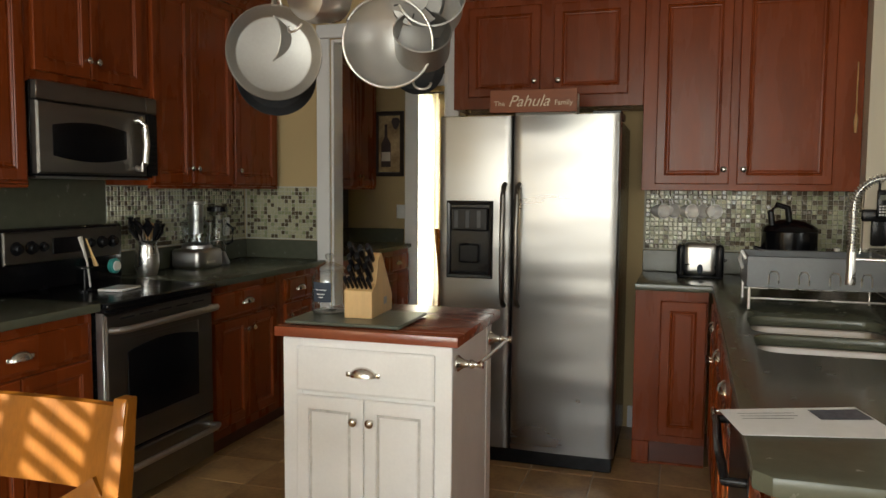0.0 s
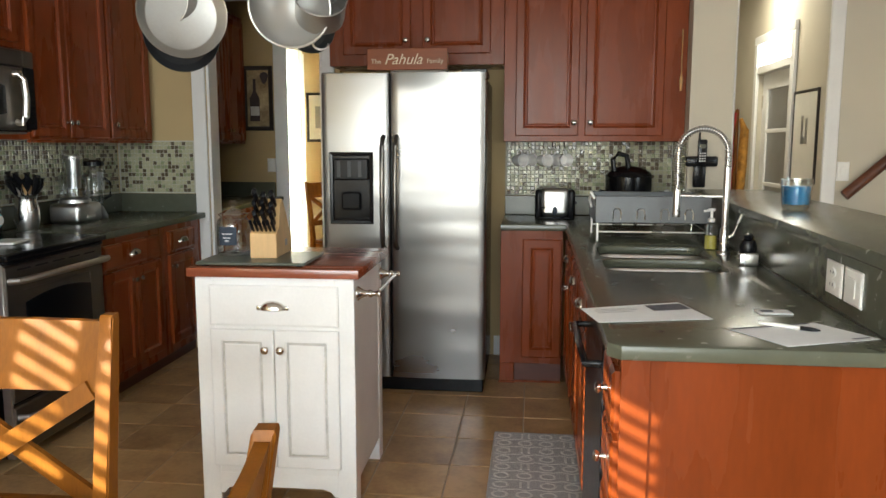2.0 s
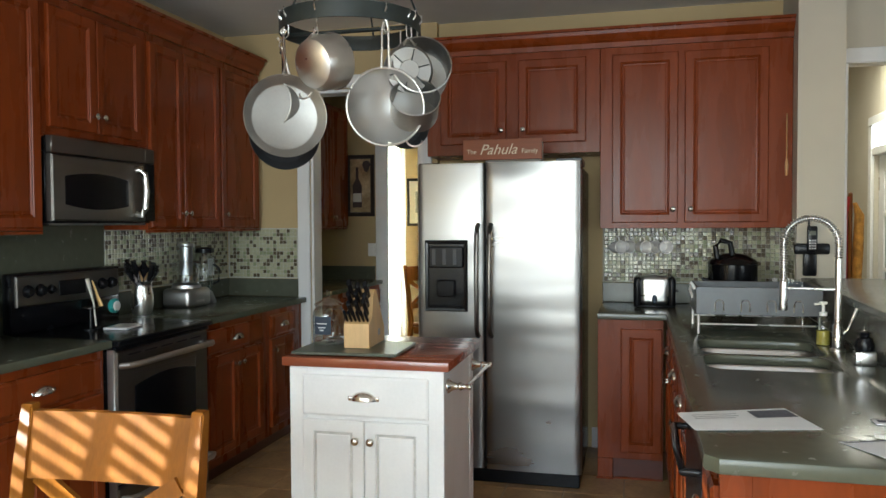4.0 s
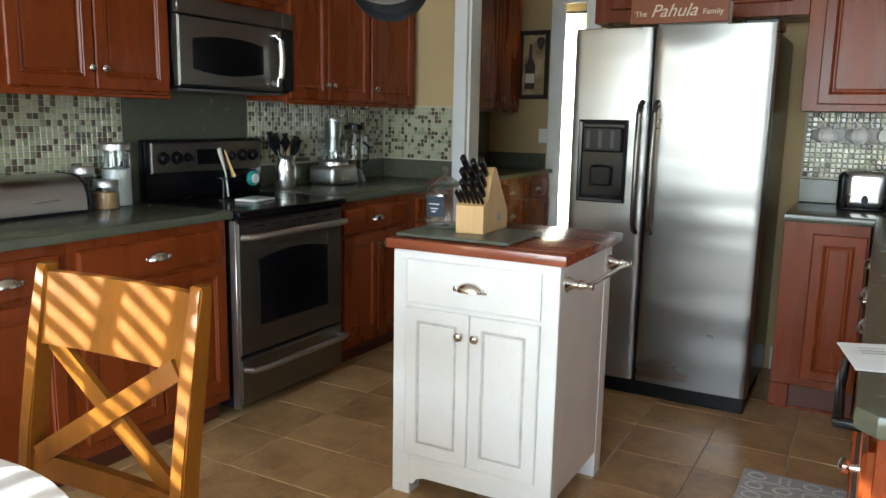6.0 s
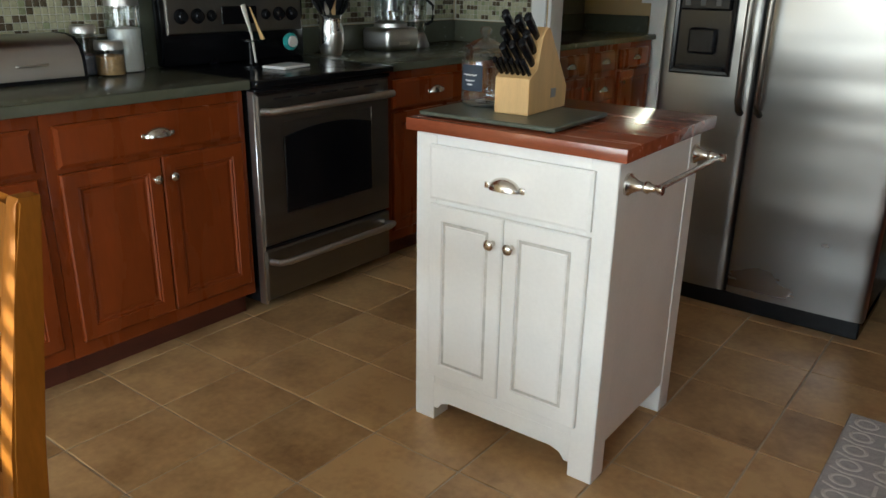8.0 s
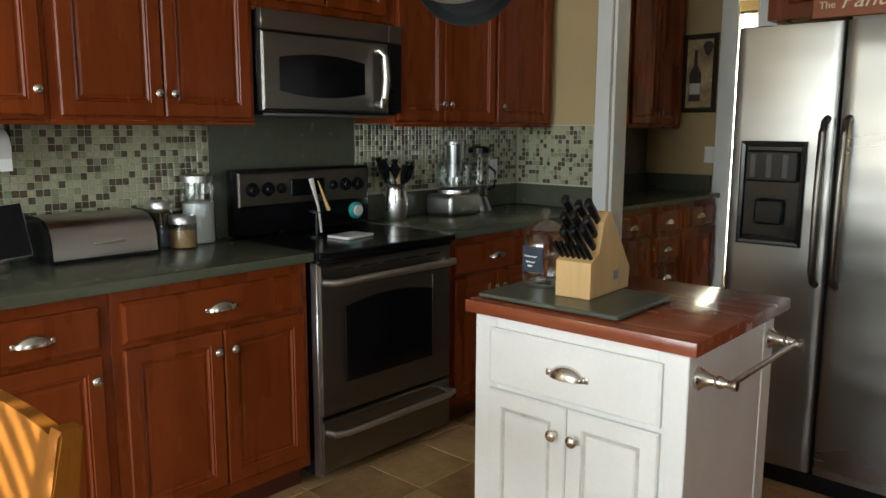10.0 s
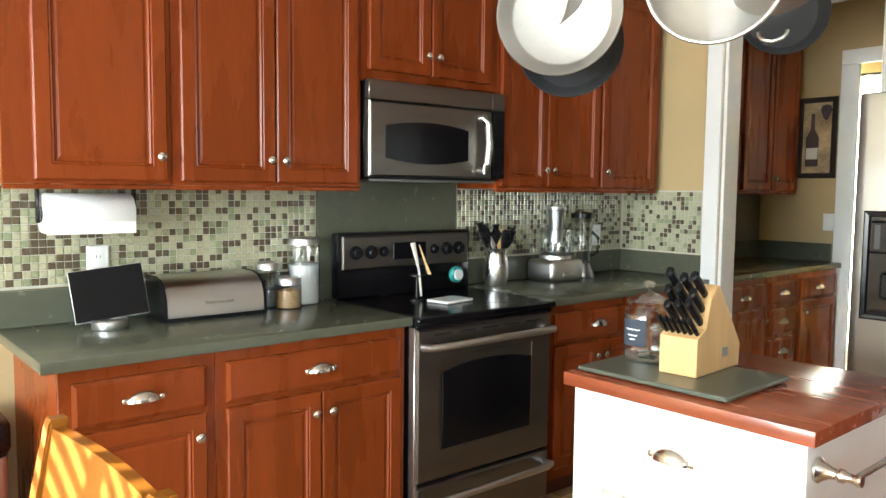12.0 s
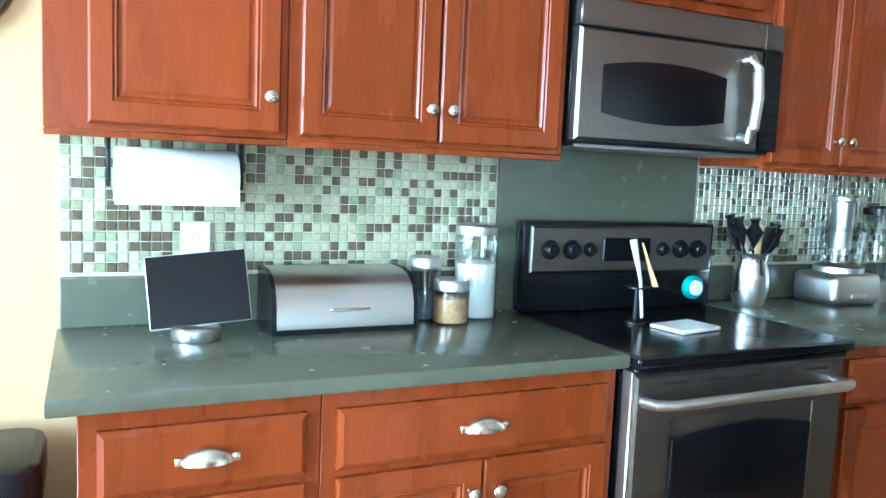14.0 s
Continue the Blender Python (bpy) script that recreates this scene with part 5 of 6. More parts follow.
cup_me = lathe("cup", [(0, 0.0), (0.024, 0.0), (0.027, 0.004), (0.034, 0.03), (0.039, 0.085), (0.041, 0.092), (0.038, 0.092), (0.033, 0.06), (0.028, 0.01), (0, 0.006)], M_CERAMIC, 28)
cup_handle = sweep("cup_handle", [(0.034, 0, 0.025), (0.058, 0, 0.025), (0.066, 0, 0.045), (0.058, 0, 0.07), (0.037, 0, 0.075)], 0.0045, M_CERAMIC, 8)
cup_hook = sweep("cup_hook", [(0, 0, 0.055), (0, 0, 0.02), (0.006, 0, 0.006), (0.014, 0, 0.012)], 0.0025, M_NICKEL, 6)
for k, (x, y, yaw) in enumerate(((0.245, 4.70, 35), (0.305, 4.80, 20), (0.395, 4.70, 30), (0.455, 4.80, 25), (0.525, 4.74, 15))):
    c = thing("mug", T((x, y, 1.375)), "white ceramic mug hanging from a cabinet hook", "mug", "hanging mugs")
    lay = pose(0, 0, 0, 0, 0, -90 + yaw) @ pose(0, 0, -0.064, 0, 90, 0) @ T((0, 0, -0.045)) @ pose(0, 0, 0, 0, 0, 180)
    part("cup", cup_me, c, lay)
    part("cup_handle", cup_handle, c, lay)
    part("cup_hook", cup_hook, c, T((-0.004, 0, 0.004)))

pot = thing("roaster_pot", T((0.90, 4.60, Z)), "large black enamel pot with a lid", "pot")
part("pot", lathe("pot", [(0, 0), (0.115, 0), (0.128, 0.012), (0.135, 0.06), (0.135, 0.265), (0.14, 0.27), (0.128, 0.29), (0.08, 0.32), (0, 0.335)], M_BLACKGLASS, 40), pot)
part("handle", sweep("handle", [(-0.09, -0.06, 0.30), (-0.10, -0.06, 0.37), (-0.07, -0.06, 0.405), (-0.02, -0.06, 0.39), (-0.01, -0.06, 0.32)], 0.016, M_BLACK, 10), pot)
part("side_handle", sweep("side_handle", [(-0.13, -0.03, 0.17), (-0.165, -0.03, 0.18), (-0.165, 0.03, 0.18), (-0.13, 0.03, 0.17)], 0.009, M_BLACK, 8), pot)
bd = thing("butter_dish", T((1.13, 4.62, Z)), "white round lidded ceramic dish on a stand", "dish")
part("dish", lathe("dish", [(0, 0), (0.06, 0), (0.062, 0.11), (0.075, 0.12), (0.075, 0.15), (0.055, 0.165), (0.014, 0.168), (0.016, 0.185), (0, 0.19)], M_CERAMIC, 32), bd)

# dish rack behind the sink
dk = thing("dish_rack", T((0.625, 3.56, Z)), "grey metal dish drying rack on legs", "dish rack")
RW_, RD_ = 0.53, 0.38
part("tray", boxes("tray", [
    (0, RW_, 0, 0.012, 0.088, 0.215), (0, RW_, RD_ - 0.012, RD_, 0.088, 0.215), (0, 0.012, 0.0125, RD_ - 0.0125, 0.088, 0.215), (RW_ - 0.012, RW_, 0.0125, RD_ - 0.0125, 0.088, 0.215),
    (0.0125, RW_ - 0.0125, 0.0125, RD_ - 0.0125, 0.088, 0.094)], M_RACK, 0.003), dk)
bm = bmesh.new()
for x in (0.012, RW_ - 0.012):
    for y in (0.012, RD_ - 0.012):
        add_sweep(bm, [(x, y, 0), (x, y, 0.2)], 0.006, 8)
for y in (0.012, RD_ - 0.012):
    add_sweep(bm, [(0.012, y, 0.045), (RW_ - 0.012, y, 0.045)], 0.004, 8)
part("legs", finish(bm, "legs", M_POLISH, 50), dk)
bm = bmesh.new()
for k in range(4):
    x = 0.10 + 0.11 * k
    add_sweep(bm, [(x - 0.018, -0.004, 0.105), (x - 0.018, -0.004, 0.14), (x - 0.01, -0.004, 0.155), (x + 0.01, -0.004, 0.155), (x + 0.018, -0.004, 0.14), (x + 0.018, -0.004, 0.105)], 0.003, 6)
part("wire_loops", finish(bm, "wire_loops", M_POLISH, 50), dk)
part("side_handle", sweep("side_handle", [(-0.004, 0.03, 0.20), (-0.018, 0.03, 0.23), (-0.018, 0.16, 0.19), (-0.004, 0.18, 0.15)], 0.007, M_WHITEPLASTIC, 8), dk)
part("glass_tumbler", lathe("glass_tumbler", [(0, 0.1), (0.03, 0.1), (0.034, 0.24), (0.031, 0.24)], M_GLASS, 24), dk, T((0.44, 0.2, 0)))

# faucet with a spring neck
fc = thing("faucet", T((1.125, 3.18, Z)), "tall chrome spring-neck kitchen faucet", "faucet")
arc = [(0, 0, 0.36)] + [(-0.095 + 0.095 * math.cos(math.pi * k / 16), 0.05 * (1 - math.cos(math.pi * k / 16)) / 2, 0.42 + 0.10 * math.sin(math.pi * k / 16)) for k in range(17)] + [(-0.19, 0.05, 0.36), (-0.19, 0.05, 0.27)]
part("post", lathe("post", [(0, 0), (0.028, 0), (0.028, 0.008), (0.019, 0.014), (0.019, 0.10), (0.013, 0.11), (0.013, 0.36), (0, 0.36)], M_POLISH, 24), fc)
part("hose", sweep("hose", arc, 0.008, M_GREYMETAL, 10), fc)
bm = bmesh.new()
pts = []
A = [Vector(p) for p in arc]
seg = [(A[i + 1] - A[i]).length for i in range(len(A) - 1)]
tot, N_ = sum(seg), 900
for k in range(N_):
    d = tot * k / (N_ - 1)
    i = 0
    while i < len(seg) - 1 and d > seg[i]:
        d -= seg[i]
        i += 1
    c = A[i].lerp(A[i + 1], min(1, d / seg[i]))
    t_ = (A[i + 1] - A[i]).normalized()
    s_ = t_.cross(Vector((0, 1, 0))).normalized()
    u_ = s_.cross(t_)
    ang = 2 * math.pi * k / 18
    pts.append(c + 0.0135 * (math.cos(ang) * s_ + math.sin(ang) * u_))
add_sweep(bm, pts, 0.0022, 4)
part("spring", finish(bm, "spring", M_POLISH, 60), fc)
part("spray_head", lathe("spray_head", [(0, 0), (0.016, 0), (0.018, 0.01), (0.015, 0.05), (0.015, 0.11), (0.011, 0.125), (0, 0.125)], M_POLISH, 20), fc, T((-0.19, 0.05, 0.15)))
part("support_arm", sweep("support_arm", [(0, 0, 0.24), (-0.19, 0.05, 0.24)], 0.006, M_POLISH, 10), fc)
part("lever", sweep("lever", [(0.018, -0.005, 0.07), (0.035, -0.01, 0.085), (0.062, -0.02, 0.17)], 0.006, M_POLISH, 8), fc)
sp = thing("soap_dispenser", T((1.105, 3.33, Z)), "clear pump bottle of yellow soap", "soap")
part("bottle", lathe("bottle", [(0, 0), (0.026, 0), (0.028, 0.006), (0.028, 0.10), (0.012, 0.118), (0.012, 0.125)], M_GLASS, 24), sp)
part("soap", lathe("soap", [(0, 0.003), (0.0255, 0.003), (0.0255, 0.06), (0, 0.062)], M_SOAP, 24), sp)
part("pump", lathe("pump", [(0, 0.12), (0.015, 0.12), (0.015, 0.135), (0.006, 0.138), (0.006, 0.165), (0.016, 0.168), (0.016, 0.178), (0, 0.18)], M_WHITEPLASTIC, 20), sp)
part("spout", sweep("spout", [(0, 0, 0.172), (-0.035, -0.01, 0.168)], 0.005, M_WHITEPLASTIC, 8), sp)
sc_ = thing("sponge_holder", T((1.14, 2.88, Z)), "chrome sponge caddy with a black brush", "sponge holder")
part("caddy", box("caddy", -0.035, 0.035, -0.03, 0.03, 0.0, 0.05, M_POLISH, 0.008, 2), sc_)
part("brush", lathe("brush", [(0, 0.05), (0.03, 0.05), (0.034, 0.07), (0.026, 0.095), (0.016, 0.10), (0.02, 0.115), (0, 0.125)], M_BLACK, 20), sc_)

# papers on the peninsula


def sheet(name, corners, label, marks=()):
    bm = bmesh.new()
    c = [Vector((*p, Z + 0.001 + 0.0015 * (i % 2))) for i, p in enumerate(corners)]
    lo, hi = [bm.verts.new(v) for v in c], [bm.verts.new(v + Vector((0, 0, 0.0008))) for v in c]
    for i in range(4):
        bm.faces.new((lo[i], lo[(i + 1) % 4], hi[(i + 1) % 4], hi[i]))
    bm.faces.new(lo)
    bm.faces.new(hi)
    p = thing(name, Matrix(), label, "paper")
    part("sheet", finish(bm, "sheet", M_PAPER), p)
    for k, (u0, u1, v0, v1) in enumerate(marks):
        def at(u, v):
            return (c[0] * (1 - u) * (1 - v) + c[1] * u * (1 - v) + c[2] * u * v + c[3] * (1 - u) * v) + Vector((0, 0, 0.0022))
        bm = bmesh.new()
        bm.faces.new([bm.verts.new(at(*q)) for q in ((u0, v0), (u1, v0), (u1, v1), (u0, v1))])
        part("printed_marks", finish(bm, "printed_marks", M_INK), p)
    return p


sheet("paper_sheet", [(0.463, 2.01), (0.747, 2.121), (0.80, 1.916), (0.499, 1.836)], "white printed paper lying over the counter's edge", [(0.62, 0.98, 0.1, 0.45), (0.1, 0.5, 0.2, 0.215), (0.1, 0.5, 0.3, 0.315), (0.1, 0.45, 0.4, 0.415)])
sheet("paper_sheet", [(0.808, 1.811), (1.043, 1.899), (1.14, 1.745), (0.901, 1.645)], "white printed paper with a pen on it", [(0.02, 0.9, 0.03, 0.08), (0.75, 0.95, 0.9, 0.94)])
card = thing("business_card", pose(0.981, 2.022, Z, 0, 0, 2), "small white and grey card on the counter", "card")
part("card", box("card", -0.045, 0.045, -0.025, 0.025, 0.0, 0.004, M_PAPER, 0.001), card)
part("printed_marks", boxes("printed_marks", [(-0.035, 0.0, -0.01, 0.015, 0.0042, 0.0046)], M_INK), card)
pn = thing("pen", pose(0.895, 1.862, Z + 0.008, 0, 90, -30), "white ballpoint pen with a black grip", "pen")
part("barrel", lathe("barrel", [(0, 0), (0.004, 0.002), (0.005, 0.01), (0.005, 0.10), (0, 0.10)], M_WHITEPLASTIC, 12), pn)
part("grip", lathe("grip", [(0.0, 0.1002), (0.0054, 0.1002), (0.0054, 0.125), (0.002, 0.145), (0, 0.146)], M_BLACK, 12), pn)

# bar: candle and switches
cd = thing("candle", T((1.355, 3.04, 1.1505)), "blue wax candle in a thick glass tumbler", "candle")
part("tumbler", lathe("tumbler", [(0, 0), (0.043, 0), (0.052, 0.014), (0.060, 0.122), (0.057, 0.122), (0.05, 0.022), (0, 0.014)], M_GLASS, 32), cd)
part("wax", lathe("wax", [(0, 0.0225), (0.0488, 0.0225), (0.0535, 0.092), (0, 0.092)], M_BLUE, 28), cd)
for k in range(2):
    q = b0 + d_bar * (0.33 + 0.145 * k) + n_bar * (-0.001)
    o = outlet(T((q.x, q.y, 1.035)) @ Matrix.Rotation(math.atan2(d_bar.y, d_bar.x) + math.pi, 4, "Z") @ Matrix.Diagonal((1.65, 1, 0.78, 1)), "white wall plate on the green bar riser", "socket" if k else "switch")

# phone on the wall end
ph = thing("cordless_phone", T((1.285, 4.497, 1.16)), "black cordless phone on a wall-mounted base", "phone")
part("wall_base", box("wall_base", -0.035, 0.035, -0.035, 0.0, 0.0, 0.17, M_BLACK, 0.01, 2), ph)
part("cradle", box("cradle", -0.085, 0.095, -0.06, -0.036, 0.12, 0.18, M_BLACK, 0.012, 2), ph)
hs = part("handset", box("handset", -0.026, 0.026, -0.085, -0.061, 0.135, 0.275, M_BLACK, 0.008, 2), ph)
part("screen", boxes("screen", [(-0.016, 0.016, -0.0866, -0.0852, 0.225, 0.248)], M_SLATE), hs)
part("keys", boxes("keys", [(-0.017 + 0.013 * i, -0.009 + 0.013 * i, -0.087, -0.0852, 0.15 + 0.014 * j, 0.157 + 0.014 * j) for i in range(3) for j in range(4)], M_SILVER), hs)
part("antenna", sweep("antenna", [(-0.016, -0.07, 0.27), (-0.016, -0.07, 0.325)], 0.006, M_BLACK, 8), hs)
wsn = thing("wooden_spoon", T((1.185, 4.606, 1.72)), "wooden spoon hanging on the cabinet side", "spoon")
part("spoon", sweep("spoon", [(0, 0.0, 0.35), (0, 0, 0.2), (0, 0, 0.1), (0, 0, 0.06), (0, 0, 0.0)], [0.007, 0.006, 0.007, 0.02, 0.012], M_BEECH, 10, flat=0.5), wsn)

# ---- rug ----
rug = thing("kitchen_rug", T((0.16, 2.51, 0.001)), "grey woven rug with cream geometric pattern", "rug")
part("mat", box("mat", 0, 0.40, 0, 1.0, 0.0, 0.008, M_RUG, 0.003), rug)
bm = bmesh.new()
for r_ in range(11):
    y = 0.05 + 0.09 * r_
    for c_ in range(4):
        x = 0.055 + 0.098 * c_ + (0.0 if r_ % 2 else 0.0)
        if (c_ + 2 * (r_ % 2)) % 4 == 1:
            for dx in (-0.016, 0.016):
                add_box(bm, x + dx - 0.005, x + dx + 0.005, y - 0.028, y + 0.028, 0.008, 0.0095)
        else:
            ring = [(x + 0.030 * math.cos(k * math.pi / 8), y + 0.026 * math.sin(k * math.pi / 8), 0.0082) for k in range(16)]
            add_sweep(bm, ring, 0.006, 6, closed=True, flat=0.25)
    if r_ < 10:
        add_sweep(bm, [(0.012 + 0.0376 * k, y + 0.045 + 0.008 * math.cos(k * math.pi / 1.3), 0.0082) for k in range(11)], 0.005, 6, flat=0.25)
tagged(part("pattern", finish(bm, "pattern", M_RUGW, 60), rug, None, "cream woven pattern"), kind="stuff")

# ---- breakfast table and chairs ----
tbl = thing("round_table", T((-0.75, 0.625, 0)), "round white-topped breakfast table", "table")
part("top", lathe("top", [(0, 0.72), (0.50, 0.72), (0.525, 0.728), (0.53, 0.74), (0.525, 0.748), (0.51, 0.75), (0, 0.75)], M_TABLE, 64), tbl)
part("pedestal", lathe("pedestal", [(0, 0), (0.26, 0), (0.27, 0.02), (0.2, 0.05), (0.07, 0.09), (0.05, 0.2), (0.06, 0.45), (0.09, 0.68), (0.16, 0.719), (0, 0.719)], M_CHAIR, 40), tbl)


def build_chair(m, label):
    c = thing("dining_chair", m, label, "chair", "breakfast chairs")

    def yb(z):
        return 0.0 if z < 0.45 else (z - 0.45) ** 1.3 * 0.17

    def post(x):
        bm = bmesh.new()
        rows = []
        for z, w, d in ((0, 0.032, 0.034), (0.25, 0.036, 0.042), (0.46, 0.038, 0.052), (0.7, 0.036, 0.046), (0.9, 0.034, 0.038), (1.025, 0.032, 0.032), (1.032, 0.026, 0.026)):
            y = yb(z) + (0.05 * (0.45 - z) / 0.45 if z < 0.45 else 0)
            rows.append([bm.verts.new((x + sx * w / 2, y + sy * d / 2, z)) for sx, sy in ((-1, -1), (1, -1), (1, 1), (-1, 1))])
        for a, b in zip(rows, rows[1:]):
            for i in range(4):
                bm.faces.new((a[i], a[(i + 1) % 4], b[(i + 1) % 4], b[i]))
        bm.faces.new(rows[0])
        bm.faces.new(rows[-1])
        es = [e for e in bm.edges if abs(e.verts[0].co.z - e.verts[1].co.z) > 0.02]
        bmesh.ops.bevel(bm, geom=es, offset=0.004, segments=2, affect="EDGES")
        return finish(bm, "back_post", M_CHAIR, 40)

    for x in (-0.222, 0.222):
        part("back_post", post(x), c)

    def slat(z0, z1, bow, name):
        bm = bmesh.new()
        rows = []
        for k in range(9):
            u = -1 + 2 * k / 8
            x = 0.206 * u
            dy = bow * (1 - u * u)
            rows.append([bm.verts.new((x, yb(z) + dy + o, z)) for z, o in ((z0, -0.010), (z1, -0.010), (z1, 0.010), (z0, 0.010))])
        for a, b in zip(rows, rows[1:]):
            for i in range(4):
                bm.faces.new((a[i], a[(i + 1) % 4], b[(i + 1) % 4], b[i]))
        bm.faces.new(rows[0])
        bm.faces.new(rows[-1])
        return finish(bm, name, M_CHAIR, 40)

    part("top_rail", slat(0.872, 1.018, 0.012, "top_rail"), c)
    part("lower_rail", slat(0.60, 0.648, 0.008, "lower_rail"), c)
    for s, off in ((1, -0.006), (-1, 0.010)):
        bm = bmesh.new()
        a, b = Vector((-0.19 * s, yb(0.65) + off, 0.645)), Vector((0.19 * s, yb(0.87) + off, 0.878))
        d = (b - a).normalized()
        side = Vector((d.z, 0, -d.x)) * 0.021
        th = Vector((0, 0.007, 0))
        vs = [bm.verts.new(p) for p in (a - side - th, a + side - th, a + side + th, a - side + th, b - side - th, b + side - th, b + side + th, b - side + th)]
        for f in ((0, 1, 2, 3), (7, 6, 5, 4), (0, 4, 5, 1), (1, 5, 6, 2), (2, 6, 7, 3), (3, 7, 4, 0)):
            bm.faces.new([vs[i] for i in f])
        part("cross_brace", finish(bm, "cross_brace", M_CHAIR), c)
    part("seat", box("seat", -0.225, 0.225, -0.43, 0.02, 0.43, 0.465, M_CHAIR, 0.012, 3), c)
    for x in (-0.2, 0.2):
        part("front_leg", box("front_leg", x - 0.02, x + 0.02, -0.415, -0.375, 0, 0.429, M_CHAIR, 0.004), c)
    part("apron", boxes("apron", [(-0.18, 0.18, -0.405, -0.385, 0.36, 0.428), (-0.21, -0.19, -0.37, -0.02, 0.36, 0.428), (0.19, 0.21, -0.37, -0.02, 0.36, 0.428)], M_CHAIR, 0.002), c)
    part("stretcher", boxes("stretcher", [(-0.206, -0.194, -0.374, 0.015, 0.18, 0.21), (0.194, 0.206, -0.374, 0.015, 0.18, 0.21), (-0.194, 0.194, -0.2, -0.185, 0.185, 0.205)], M_CHAIR, 0.002), c)
    return c


chair = build_chair(pose(-0.776, 1.308, 0, 0, 0, 2.6) @ Matrix.Diagonal((0.96, 1, 1.013, 1)), "chestnut-stained wooden chair with a cross back")
copy_thing(chair, pose(-0.07, 0.58, 0, 0, 0, -84))

# trash can, wall plate
tc_ = thing("trash_can", pose(-2.29, 1.352, 0, 0, 0, 0) @ Matrix.Diagonal((1, 1, 1.04, 1)), "brushed steel step trash can with a black lid", "trash can")
part("body", prism("body", rounded(-0.15, 0.15, -0.17, 0.17, 0.06), 0.03, 0.60, M_STEEL, 0.003), tc_)
part("base", prism("base", rounded(-0.152, 0.152, -0.172, 0.172, 0.06), 0.0, 0.029, M_BLACK, 0.003), tc_)
part("lid", prism("lid", rounded(-0.158, 0.158, -0.178, 0.178, 0.065), 0.602, 0.70, M_BLACK, 0.02), tc_)
part("pedal", box("pedal", 0.15, 0.19, -0.04, 0.04, 0.012, 0.024, M_BLACK, 0.003), tc_)
wp = thing("wall_clock", T((-2.499, 1.24, 1.84)) @ FACE_E, "dark round wall clock on the tan wall", "clock")
part("case", lathe("case", [(0, 0), (0.24, 0), (0.25, 0.012), (0.245, 0.03), (0.22, 0.034), (0.205, 0.02), (0, 0.02)], M_PICDARK, 56), wp, DISH)
part("face", lathe("face", [(0, 0.021), (0.2, 0.021), (0.2, 0.022), (0, 0.022)], M_ART, 40), wp, DISH)
part("clock_pointers", boxes("clock_pointers", [(-0.004, 0.004, -0.026, -0.0235, -0.02, 0.15), (-0.02, 0.09, -0.029, -0.0265, -0.005, 0.005)], M_PICDARK), wp)

# puck lamps under the cabinets
puck = lathe("puck", [(0, 0), (0.032, 0), (0.034, 0.004), (0.034, 0.012), (0, 0.012)], M_WHITEPLASTIC, 20)
pk = thing("puck_lamp", T((-2.30, 1.72, 1.4235)), "small white round lamp under the wall cabinet", "lamp", "puck lamps")
part("housing", puck, pk)
for y in (2.03, 2.35, 2.66):
    copy_thing(pk, T((-2.27, y, 1.4235)))

# ---- pantry and dining room ----
for y0, w, drawers in ((4.95, 0.55, 1), (5.502, 0.40, 4), (5.904, 0.575, 1)):
    if drawers == 1:
        base_unit(T((-1.92, y0 + 0.09, 0)) @ FACE_E, w, [(0.03, w - 0.03)], [(0.03, w - 0.03, "r" if y0 < 5.5 else "l")], depth=0.56, label="dark cherry pantry base cabinet")
    else:
        u = thing("base_cabinet", T((-1.92, y0 + 0.09, 0)) @ FACE_E, "dark cherry pantry drawer cabinet", "cabinet", "base cabinets")
        carcass(u, w, 0.56, 0.10, 0.912)
        for k in range(4):
            put_drawer(u, 0.03, w - 0.03, 0.74 - 0.19 * k + (0.0 if k == 0 else -0.005), 0.872 - 0.19 * k + (0.0 if k == 0 else 0.02), 0)
cp = counter("counter", [(-2.498, 5.035), (-1.89, 5.035), (-1.89, 6.572), (-2.498, 6.572)], "dark green pantry counter")
part("backsplash", boxes("backsplash", [(-2.498, -2.48, 4.95, 6.57, CT1 + 0.001, 1.076), (-2.478, -1.96, 6.555, 6.572, CT1 + 0.001, 1.076)], M_COUNTER, 0.003), cp)
structure("trim_pantry_tile", boxes("trim_pantry_tile", [(-2.499, -2.49, 4.95, 6.57, 1.077, 1.44)], M_STUCCO), "dark mosaic behind the pantry counter", "panel")
upper_unit(T((-2.22, 5.035, 0)) @ FACE_E, 0.715, [(0.03, 0.352, "r"), (0.362, 0.69, "l")], label="dark cherry pantry wall cabinet")
upper_unit(T((-2.22, 5.752, 0)) @ FACE_E, 0.80, [(0.03, 0.395, "r"), (0.405, 0.77, "l")], label="dark cherry pantry wall cabinet")
decor = thing("glassware", T((-2.25, 5.25, Z)), "cluster of small bottles on the pantry counter", "bottles")
for k, (x, y, r, h) in enumerate(((0, 0, 0.03, 0.14), (0.06, 0.08, 0.022, 0.18), (-0.05, 0.09, 0.025, 0.2), (0.03, 0.17, 0.03, 0.12))):
    part("bottle", lathe("bottle", [(0, 0), (r, 0), (r, h * 0.6), (r * 0.4, h * 0.75), (r * 0.4, h), (0, h)], [M_POLISH, M_BLACKGLASS, M_GLASS, M_POLISH][k], 20), decor, T((x, y, 0)))
wine = thing("wall_picture", T((-2.105, 6.598, 1.815)), "dark-framed print of a wine bottle", "picture")
part("frame", framed("frame", 0.27, 0.565, [(0, 0), (0, 0.018), (0.008, 0.024), (0.032, 0.02), (0.035, 0.010)], M_PICDARK), wine)
part("print", boxes("print", [(-0.098, 0.098, -0.013, -0.0105, -0.245, 0.245)], M_ART), wine, None, "tan and gold printed picture")
